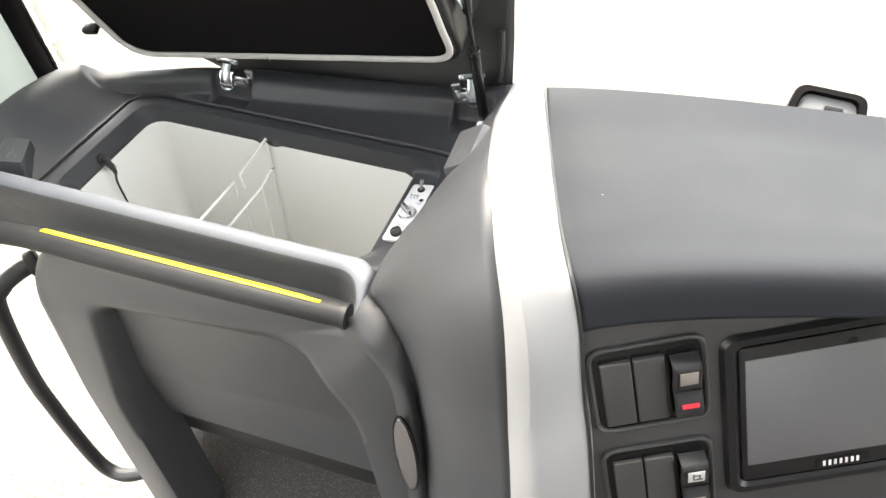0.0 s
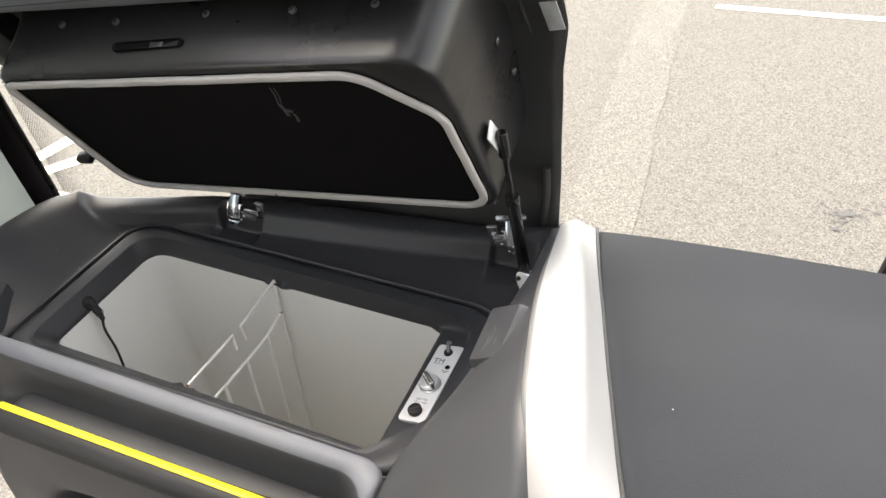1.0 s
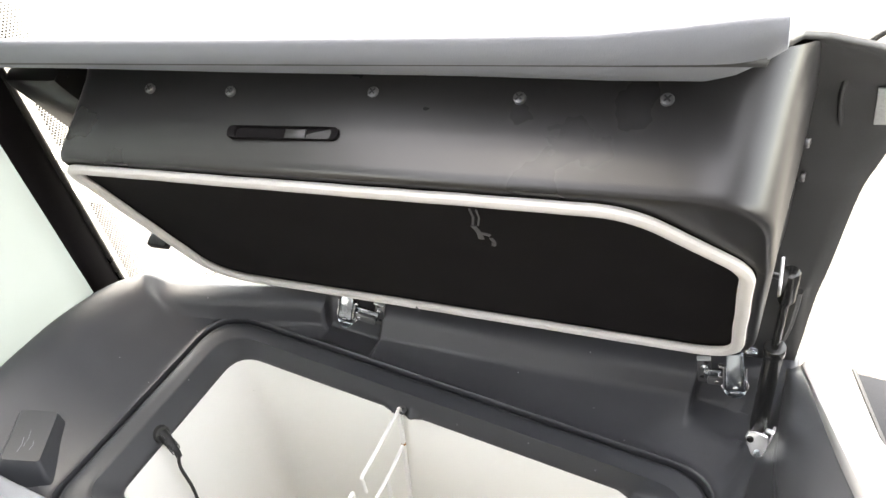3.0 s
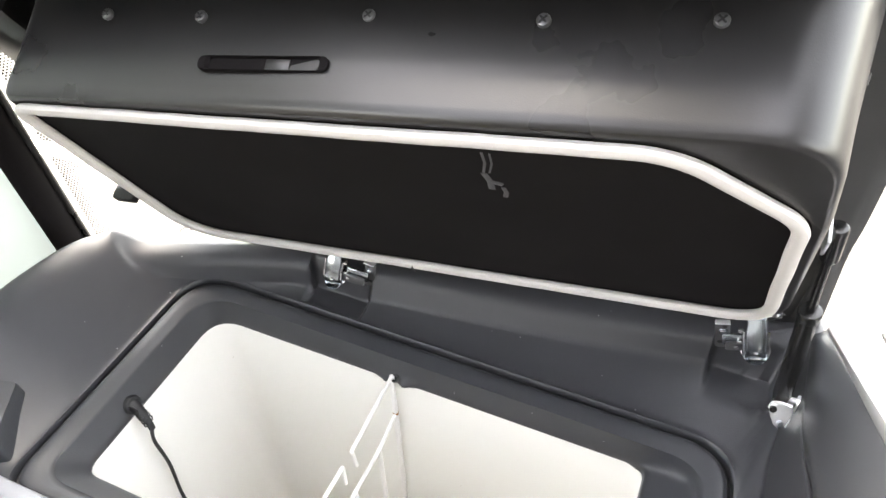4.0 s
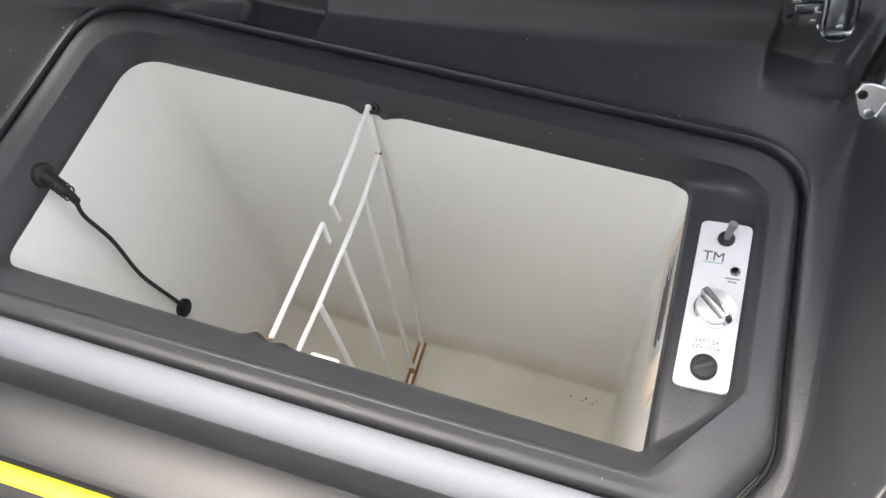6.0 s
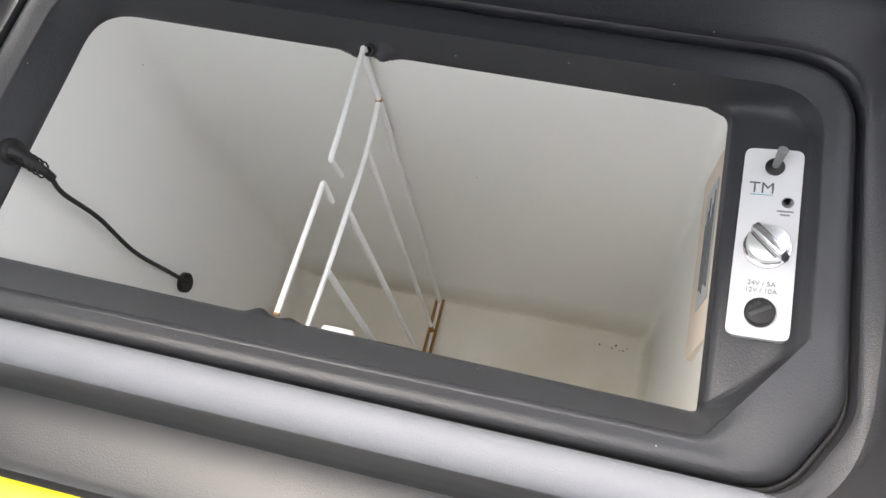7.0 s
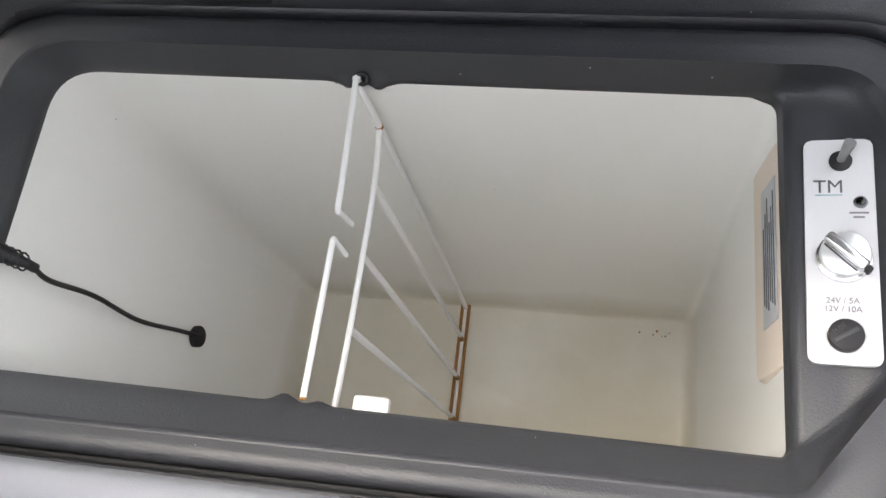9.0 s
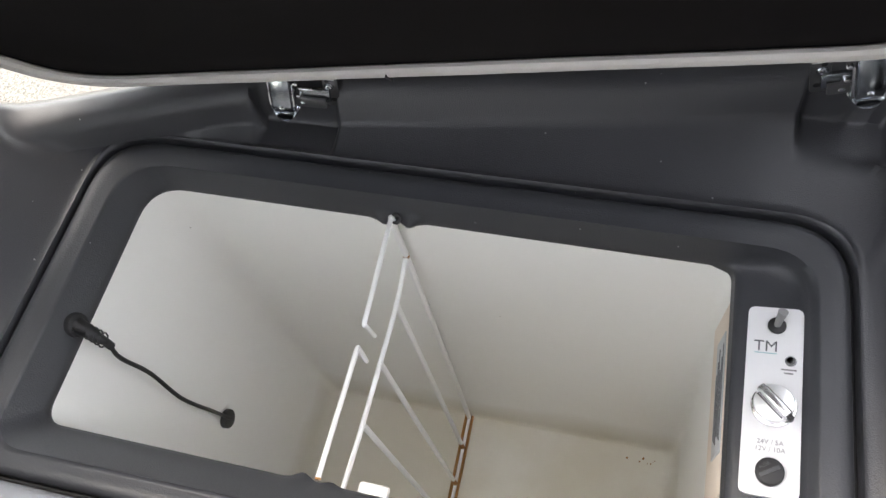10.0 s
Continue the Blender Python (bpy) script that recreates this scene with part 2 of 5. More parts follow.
def rpoly(corners, k=9, m=40):
    """A polygon with rounded corners (a, b, radius), as 2D points: k on each corner's arc, m along each side."""
    out, n = [], len(corners)
    arcs = []
    for i, (x, y, r) in enumerate(corners):
        p, a, b = Vector((x, y)), Vector(corners[i - 1][:2]), Vector(corners[(i + 1) % n][:2])
        da, db = (a - p).normalized(), (b - p).normalized()
        half = max(0.05, da.angle(db) / 2)
        d = min(r / math.tan(half), 0.48 * (a - p).length, 0.48 * (b - p).length)
        s, e = p + da * d, p + db * d
        arcs.append([(s.lerp(p, t)).lerp(p.lerp(e, t), t) for t in [j / (k - 1) for j in range(k)]])
    for i in range(n):
        out += arcs[i]
        s, e = arcs[i][-1], arcs[(i + 1) % n][0]
        out += [s.lerp(e, (j + 1) / (m + 1)) for j in range(m)]
    return out


def ring_loft(loops, cap_first=False, cap_last=False, bm=None):
    bm = bm or bmesh.new()
    vs = [[bm.verts.new(p) for p in loop] for loop in loops]
    n = len(vs[0])
    for a, b in zip(vs, vs[1:]):
        for i in range(n):
            bm.faces.new((a[i], a[(i + 1) % n], b[(i + 1) % n], b[i]))
    if cap_first:
        bm.faces.new(vs[0])
    if cap_last:
        bm.faces.new(vs[-1])
    return bm


def grid(rows, bm=None):
    bm = bm or bmesh.new()
    vs = [[bm.verts.new(p) for p in row] for row in rows]
    for a, b in zip(vs, vs[1:]):
        for i in range(len(a) - 1):
            bm.faces.new((a[i], a[i + 1], b[i + 1], b[i]))
    return bm


def tube(path, r, n=12, closed=False, bm=None, squash=1.0, up=(0, 0, 1)):
    path = [Vector(p) for p in path]
    bm = bm or bmesh.new()
    loops = []
    k = len(path)
    side = None
    for i, p in enumerate(path):
        a = path[i - 1] if (i or closed) else p
        b = path[(i + 1) % k] if (i < k - 1 or closed) else p
        d = (b - a).normalized()
        if side is None:
            side = d.cross(Vector(up))
            if side.length < 1e-4:
                side = d.cross(Vector((1, 0, 0)))
        side = (side - d * side.dot(d)).normalized()
        other = d.cross(side)
        rr = r[i] if isinstance(r, (list, tuple)) else r
        loops.append([p + rr * (math.cos(2 * math.pi * j / n) * side + squash * math.sin(2 * math.pi * j / n) * other) for j in range(n)])
    if closed:
        loops.append(loops[0])
        ring_loft(loops, bm=bm)
        bmesh.ops.remove_doubles(bm, verts=bm.verts, dist=1e-6)
        return bm
    return ring_loft(loops, True, True, bm=bm)


def box(c, size, bev=0.0, rot=None, bm=None, seg=2):
    bm = bm or bmesh.new()
    m = Matrix.Translation(c) @ (rot.to_4x4() if rot is not None else Matrix()) @ Matrix.Diagonal((*size, 1))
    made = bmesh.ops.create_cube(bm, size=1, matrix=m)["verts"]
    if bev:
        edges = {e for v in made for e in v.link_edges}
        bmesh.ops.bevel(bm, geom=list(edges), offset=bev, segments=seg, affect="EDGES", profile=0.5)
    return bm


def cyl(p0, p1, r, n=24, bm=None, r1=None, bev=0.0):
    p0, p1 = Vector(p0), Vector(p1)
    d = (p1 - p0).normalized()
    if bev:
        return tube([p0, p0 + d * bev * 0.3, p0 + d * bev, p1 - d * bev, p1 - d * bev * 0.3, p1], [r - bev, r - bev * 0.3, r, r if r1 is None else r1, (r if r1 is None else r1) - bev * 0.3, (r if r1 is None else r1) - bev], n, bm=bm)
    return tube([p0, p1], [r, r if r1 is None else r1], n, bm=bm)


def frame_of(x_axis, z_axis, origin):
    """A pose with the given x direction, z as near as can be to z_axis."""
    x = Vector(x_axis).normalized()
    z = Vector(z_axis)
    z = (z - x * z.dot(x)).normalized()
    y = z.cross(x)
    m = Matrix((x, y, z)).transposed().to_4x4()
    m.translation = origin
    return m


def moved(bm, m):
    bmesh.ops.transform(bm, matrix=m, verts=bm.verts)
    return bm


def words(text, size, m, mat, parent, name, depth=0.0002):
    """Lettering as a mesh lying in the xy plane of m."""
    cu = bpy.data.curves.new(name, "FONT")
    cu.body, cu.size, cu.extrude = text, size, depth
    cu.align_x, cu.align_y = "CENTER", "CENTER"
    ob = bpy.data.objects.new(name, cu)
    scene.collection.objects.link(ob)
    dg = bpy.context.evaluated_depsgraph_get()
    me = bpy.data.meshes.new_from_object(ob.evaluated_get(dg))
    bpy.data.objects.remove(ob)
    bpy.data.curves.remove(cu)
    bm = bmesh.new()
    bm.from_mesh(me)
    bpy.data.meshes.remove(me)
    return part(name, moved(bm, m), mat, parent, smooth=False)


def smooth01(t):
    t = max(0.0, min(1.0, t))
    return t * t * (3 - 2 * t)


# ---- yard ----
def flat(x0, x1, y0, y1, z, name, mat, label, category):
    bm = bmesh.new()
    bm.faces.new([bm.verts.new(p) for p in ((x0, y0, z), (x1, y0, z), (x1, y1, z), (x0, y1, z))])
    ob = part(name, bm, mat, smooth=False, scale=1)
    ob.matrix_basis = Matrix()
    return tagged(ob, label, category, kind="structure")


flat(-400, 400, -400, 400, 0, "ground", ASPHALT, "worn pale grey asphalt yard", "ground")


def stripe(p0, p1, w, name="road_marking", mat=PAINTLINE, label="worn white painted line on the asphalt", z=0.004):
    a, b = Vector((*p0, z)), Vector((*p1, z))
    s = (b - a).normalized().cross(Vector((0, 0, 1))) * w / 2
    n = 24
    rnd = random.Random(str(p0))
    left = [a.lerp(b, i / n) + s * (1 + rnd.uniform(-0.08, 0.08)) for i in range(n + 1)]
    right = [a.lerp(b, i / n) - s * (1 + rnd.uniform(-0.08, 0.08)) for i in range(n + 1)]
    ob = part(name, grid([left, right]), mat, smooth=False, scale=1)
    ob.matrix_basis = Matrix()
    return tagged(ob, label, "road marking", "yard markings", kind="structure")


stripe((0.094, 4.83), (4.2, 4.475), 0.075)
stripe((-3.60, 3.55), (-3.50, 4.9), 0.10)
stripe((-2.62, 3.75), (-2.10, 5.1), 0.12)
stripe((-4.44, 3.40), (-4.40, 3.72), 0.13)
stripe((-2.0, 1.765), (-4.3, 1.66), 0.10)
stripe((-3.24, 1.90), (-3.10, 2.75), 0.11)
stripe((-3.10, 1.86), (-2.55, 2.62), 0.10)
stripe((-0.27, 5.3), (-0.035, 0.75), 0.30, "asphalt_seam", SEAM, "paler seam in the asphalt", 0.003)


def oil_stain(x, y, r, seed):
    """A scatter of dark drips on the asphalt."""
    rnd = random.Random(seed)
    bm = bmesh.new()
    for k in range(70):
        a, d = rnd.uniform(0, 2 * math.pi), r * abs(rnd.gauss(0, 0.5))
        c, s = (x + 1.3 * d * math.cos(a), y + d * math.sin(a)), rnd.uniform(0.003, 0.012)
        bm.faces.new([bm.verts.new((c[0] + s * rnd.uniform(0.6, 1.3) * math.cos(q * math.pi / 4), c[1] + s * rnd.uniform(0.6, 1.3) * math.sin(q * math.pi / 4), 0.003 + 0.00002 * k)) for q in range(8)])
    ob = part("oil_stain", bm, STAIN, smooth=False, scale=1)
    ob.matrix_basis = Matrix()
    return tagged(ob, "dark speckled oil stain on the asphalt", "stain", kind="structure")


oil_stain(0.86, 2.53, 0.11, 5)


# ---- cab shell ----
def screen_y(x, z):
    """The windscreen's curve in plan, leaning back with height."""
    return 0.62 * (1 - abs((x - 0.55) / 1.3) ** 3) - 0.12 * (z - 1.55)


def cab_shell():
    # roof, walls and bulkhead stay out of view; added to shape the daylight
    sh = thing("cab_shell", "high lorry cab with a tall windscreen and open doorway, unseen roof and walls added to shape daylight", "cab", (0.5, -1, 0.45), kind="structure")
    part("floor_pan", box((1.05, -1.25, 0.43), (2.9, 2.7, 0.06), 0.01), CARPET, sh)
    # roof slabs round an opening added to let skylight down
    sky_gap = bmesh.new()
    for c, s in (((0.95, 0.20, 4.62), (3.5, 0.2, 0.06)), ((0.95, -2.05, 4.62), (3.5, 1.3, 0.06)), ((-0.45, -0.65, 4.62), (0.7, 1.5, 0.06)), ((2.0, -0.65, 4.62), (1.4, 1.5, 0.06))):
        box(c, s, bm=sky_gap)
    part("roof", sky_gap, ROOF, sh, "unseen grey roof lining, its opening added to let skylight in")
    # unseen wall, grey so that the display mirrors something pale
    part("back_wall", box((0.95, -2.63, 2.5), (3.5, 0.06, 4.2), 0.01), GREY, sh, "unseen rear wall, greyed to show in the display's reflection")
    part("side_wall", box((2.66, -0.98, 1.2), (0.06, 3.26, 1.6), 0.01), CABSHELL, sh)
    part("side_wall", box((2.66, -2.1, 3.2), (0.06, 1.1, 2.8), 0.01), CABSHELL, sh)
    part("side_wall", box((-0.74, -2.2, 2.5), (0.06, 0.9, 4.2), 0.01), CABSHELL, sh)
    xs = [-0.60 + 2.45 * i / 40 for i in range(41)]
    low = [[(x, screen_y(x, 1.25) + 0.02, z) for x in xs] for z in (0.35, 0.9, 1.22)]
    thick(part("bulkhead", grid(low), CABSHELL, sh), 0.03, 1)
    return sh


cab_shell()


def windscreen():
    w = thing("windscreen", "clear laminated windscreen with a dotted black border", "windscreen", (0.6, 0.6, 1.5), kind="structure")
    xs = [-0.62 + 2.5 * i / 48 for i in range(49)]
    g = part("pane", grid([[(x, screen_y(x, z), z) for x in xs] for z in (1.24, 1.7, 2.6, 3.6, 4.6)]), GLASS, w)
    g.visible_shadow = False
    # dotted border beside the pillar
    bm = bmesh.new()
    for r in range(230):
        z = 1.52 + r * 0.0040
        x, cols = -0.600, 10
        for c in range(cols):
            rad = 0.0017 * (1 - 0.07 * c)
            slope = (screen_y(x + 0.001, z) - screen_y(x, z)) / 0.001
            step = 0.0043 / math.hypot(1, slope)
            xx = x + (0.5 * step if r % 2 else 0)
            bm.faces.new([bm.verts.new((xx + rad * math.cos(a) * step / 0.0043, screen_y(xx, z) - 0.003 + rad * math.cos(a) * slope * step / 0.0043, z + rad * math.sin(a))) for a in [k * math.pi / 3 for k in range(6)]])
            x += step
    mx, mz = -0.514, 1.545
    mark = tube([(mx + 0.0062 * math.cos(a), screen_y(mx + 0.0062 * math.cos(a), mz) - 0.004, mz + 0.0048 * math.sin(a)) for a in [q * math.pi / 10 for q in range(20)]], 0.0009, 6, closed=True)
    part("printed_mark", mark, INK, w, "small oval printed mark")
    d = part("dot_border", bm, BLACK, w, smooth=False)
    d["kind"] = "stuff"
    return w


windscreen()


def pillar():
    p = thing("windscreen_pillar", "black windscreen pillar with a rubber edge", "pillar", (-0.62, 0.15, 1.5), kind="structure")
    path = [(-0.628, 0.158 - 0.13 * (z - 1.57), z) for z in (1.30, 1.6, 1.9, 2.3, 2.8, 3.6, 4.6)]
    part("post", moved(tube(cr([(x, 0, z) for x, y, z in path], 20), 0.014, 14, squash=1.0), Matrix(((1, 0, 0, 0), (0, 1.9, -0.13, 0.158 + 0.13 * 1.57), (0, 0, 1, 0), (0, 0, 0, 1)))), PANEL, p)
    part("rubber_edge", tube([(x + 0.010, y + 0.022, z) for x, y, z in cr(path, 20)], 0.005, 8), LIDBOX, p)
    return p


pillar()


def side_window():
    t = thing("side_window", "pale filmed side window pane behind the pillar", "window", (-0.64, -0.2, 1.5), kind="structure")
    part("pane", box((-0.640, -0.33, 2.15), (0.006, 0.94, 1.16), 0.002), FILM, t, "pale translucent film")
    part("lower_frame", box((-0.640, -0.33, 1.56), (0.03, 0.94, 0.03), 0.006), BLACK, t)
    return t


side_window()

# ---- cool box console ----
OPEN = [(-0.337, -0.141, 0.022), (-0.339, 0.124, 0.040), (0.2665, 0.124, 0.014), (0.2665, -0.1380, 0.008), (0.2610, -0.1440, 0.008)]
CREST = [(-0.353, -0.173, 0.035), (-0.354, 0.130, 0.052), (0.328, 0.130, 0.045), (0.327, -0.084, 0.020), (0.262, -0.168, 0.020)]
GASK = [(-0.384, -0.1955, 0.03), (-0.384, 0.158, 0.062), (0.355, 0.160, 0.060), (0.355, -0.130, 0.055), (0.315, -0.1920, 0.050)]
FLOOR_LOOP = [(-0.268, -0.128, 0.014), (-0.270, 0.096, 0.012), (0.302, 0.097, 0.014), (0.302, -0.100, 0.012), (0.285, -0.124, 0.012)]


def at(loop, z):
    return [(p.x, p.y, z) for p in loop]


def sloped(points):
    """The rim rises a little towards the door."""
    return [(x, y, z - 0.006 * x) for x, y, z in points]


def mixed(a, b, t):
    return [p.lerp(q, t) for p, q in zip(a, b)]


def notch(loop, z):
    """Pulls the lip in around the two wire sockets."""
    out = []
    for p in loop:
        y, zz = p.y, z
        for sx, sy, wide, deep in ((-0.0735, 1, 0.0085, 0.0070), (-0.0480, 1, 0.0085, 0.0075), (-0.0780, -1, 0.0085, 0.0060), (-0.0520, -1, 0.0070, 0.0030)):
            if p.y * sy > 0.09:
                y -= sy * deep * math.exp(-(((p.x - sx) / wide) ** 2))
        out.append((p.x, y, zz))
    return out


def dipped(loop, z):
    """A loop with a groove along the near side."""
    return [(p.x, p.y, z - 0.0022 * smooth01((-0.13 - p.y) / 0.03)) for p in loop]


def cool_box():
    t = thing("cool_box", "dark grey cool box with a white liner set into the dashboard", "cool box", (0, 0, 1.0))
    o, c, g, fl = (rpoly(q, 9, 150) for q in (OPEN, CREST, GASK, FLOOR_LOOP))
    def pocket(t, z, zp):
        """A loop between opening and crest, lower on the control side."""
        return [(q.x, q.y, zp + (z - zp) * smooth01((0.285 - q.x) / 0.02)) for q in mixed(o, c, t)]
    loops = [at(mixed(o, fl, -0.04), 1.557), notch(o, 1.565), notch(o, 1.570), pocket(0.10, 1.574, 1.570), pocket(0.45, 1.585, 1.573), pocket(0.85, 1.5965, 1.579), pocket(0.94, 1.600, 1.589),
             at(c, 1.602), dipped(mixed(c, g, 0.10), 1.6022), dipped(mixed(c, g, 0.20), 1.6024), at(mixed(c, g, 0.40), 1.6035), at(mixed(c, g, 0.72), 1.6045), at(mixed(c, g, 0.90), 1.6025), at(mixed(c, g, 0.98), 1.597), at(g, 1.585)]
    loops = [sloped(q) for q in loops]
    part("rim", ring_loft(loops), RIM, t, "slate grey moulded rim", sharp=75)
    rise = [smooth01((q.x - 0.235) / 0.025) for q in o]
    ls = [[(q.x + (p.x - q.x) * r, q.y + (p.y - q.y) * r, 1.566 - 0.0105 * r) for p, q, r in zip(o, mixed(o, fl, -0.01), rise)]] + [at(mixed(o, fl, s), 1.566 - 0.553 * s) for s in (0.05, 0.25, 0.5, 0.75, 0.93)]
    inner = mixed(fl, [Vector((0.02, -0.015))] * len(fl), 0.07)
    for u in (0.2, 0.4, 0.6, 0.8, 1.0):  # rounded foot of the walls
        ls.append([((1 - u) ** 2 * w[0] + 2 * u * (1 - u) * f.x + u * u * q.x, (1 - u) ** 2 * w[1] + 2 * u * (1 - u) * f.y + u * u * q.y, (1 - u) ** 2 * 0.0517 + 1.0) for w, f, q in zip(ls[5], fl, inner)])
    part("liner", ring_loft(ls, cap_last=True), LINER, t, "white moulded liner with stained floor edges")
    outer = [at([q + (q - Vector((0, 0))).normalized() * 0.03 for q in mixed(o, fl, s)], 1.55 - 0.58 * s) for s in (0.0, 1.0)]
    part("jacket", ring_loft(outer, cap_last=True), BLACK, t)
    part("gasket", tube([(q.x, q.y, 1.590 - 0.006 * q.x) for q in rpoly([(x * 1.005, y * 1.011, r) for x, y, r in GASK])], 0.0024, 8, closed=True), BLACK, t, "thin black rubber gasket")
    for y, s in ((0.122, 1),):
        x = -0.060 if s > 0 else -0.075
        part("wire_socket", moved(tube([(0.0042 * math.cos(a), 0.0042 * math.sin(a), 0) for a in [i * math.pi / 8 for i in range(16)]], 0.0018, 6, closed=True), Matrix.Translation((x, y - 0.002 * s, 1.5755)) @ pose(0, 0, 0, 35 * s)), BLACK, t)
    # rust specks in the floor's far corner
    rnd = random.Random(11)
    for k in range(9):
        x, y, r = 0.272 - abs(rnd.gauss(0, 0.016)), 0.077 - abs(rnd.gauss(0, 0.008)), rnd.uniform(0.0006, 0.0016)
        part("rust_spot", moved(cyl((0, 0, -0.001), (0, 0, 0.0006), r, 8), Matrix.Translation((x, y, 1.0012))), RUST, t)
    return t


cool_box()

STATIONS = [  # position along the gasket, then the foot of the slope, its crest, and the outside
    (4, (-0.392, -0.2015, 1.592), (-0.396, -0.2040, 1.596), (-0.400, -0.207, 1.58)),
    (9, (-0.432, -0.168, 1.6175), (-0.515, -0.180, 1.655), (-0.56, -0.185, 1.56)),
    (28, (-0.437, -0.028, 1.6240), (-0.525, -0.02, 1.668), (-0.57, -0.01, 1.56)),
    (45, (-0.434, 0.062, 1.6240), (-0.508, 0.070, 1.667), (-0.55, 0.12, 1.56)),
    (49, (-0.430, 0.088, 1.6235), (-0.492, 0.098, 1.664), (-0.53, 0.14, 1.56)),
    (51, (-0.426, 0.105, 1.6225), (-0.484, 0.112, 1.662), (-0.51, 0.16, 1.56)),
    (53, (-0.414, 0.123, 1.6165), (-0.465, 0.120, 1.641), (-0.48, 0.20, 1.56)),
    (57, (-0.345, 0.152, 1.611), (-0.345, 0.160, 1.644), (-0.36, 0.24, 1.56)),
    (62, (-0.255, 0.184, 1.611), (-0.250, 0.193, 1.648), (-0.26, 0.27, 1.56)),
    (68, (-0.150, 0.198, 1.613), (-0.150, 0.214, 1.650), (-0.16, 0.30, 1.56)),
    (74, (-0.060, 0.208, 1.615), (-0.060, 0.228, 1.651), (-0.06, 0.31, 1.56)),
    (88, (0.130, 0.232, 1.620), (0.130, 0.254, 1.653), (0.13, 0.33, 1.56)),
    (98, (0.300, 0.258, 1.628), (0.302, 0.272, 1.662), (0.32, 0.35, 1.56)),
    (102, (0.388, 0.235, 1.640), (0.402, 0.295, 1.690), (0.42, 0.35, 1.60)),
    (110, (0.387, 0.150, 1.613), (0.400, 0.150, 1.690), (0.410, 0.150, 1.685)),
    (128, (0.380, 0.01, 1.606), (0.402, 0.00, 1.738), (0.412, 0.00, 1.733)),
    (146, (0.370, -0.12, 1.604), (0.390, -0.125, 1.738), (0.400, -0.125, 1.733)),
    (160, (0.358, -0.165, 1.602), (0.362, -0.190, 1.715), (0.372, -0.193, 1.705)),
    (196, (0.332, -0.196, 1.600), (0.334, -0.205, 1.640), (0.336, -0.21, 1.63)),
    (206, (0.260, -0.1970, 1.594), (0.260, -0.2005, 1.598), (0.26, -0.204, 1.58)),
    (240, (-0.300, -0.2010, 1.592), (-0.300, -0.2035, 1.596), (-0.30, -0.207, 1.58)),
]


def around(column, n=245):
    """A closed loop through the stations' points, numbered as the gasket is."""
    out = []
    st = STATIONS
    for i in range(n):
        j = max([k for k in range(len(st)) if st[k][0] <= i], default=len(st) - 1)
        a, b = st[j], st[(j + 1) % len(st)]
        a0, b0 = a[0], b[0]
        if i < a0:
            a0 -= n
        if b0 <= a0:
            b0 += n
        u = (i - a0) / (b0 - a0)
        p0, p1, p2, p3 = (Vector(st[(j + k) % len(st)][column]) for k in (-1, 0, 1, 2))
        m1, m2 = (p2 - p0) * 0.35, (p3 - p1) * 0.35
        out.append((2 * u ** 3 - 3 * u * u + 1) * p1 + (u ** 3 - 2 * u * u + u) * m1 + (-2 * u ** 3 + 3 * u * u) * p2 + (u ** 3 - u * u) * m2)
    return out


POCKETS = [(-0.180, 0.046, 0.166, 0.2125, 1.600), (0.344, 0.043, 0.214, 0.2765, 1.612)]  # middle, half width, near and far side, floor


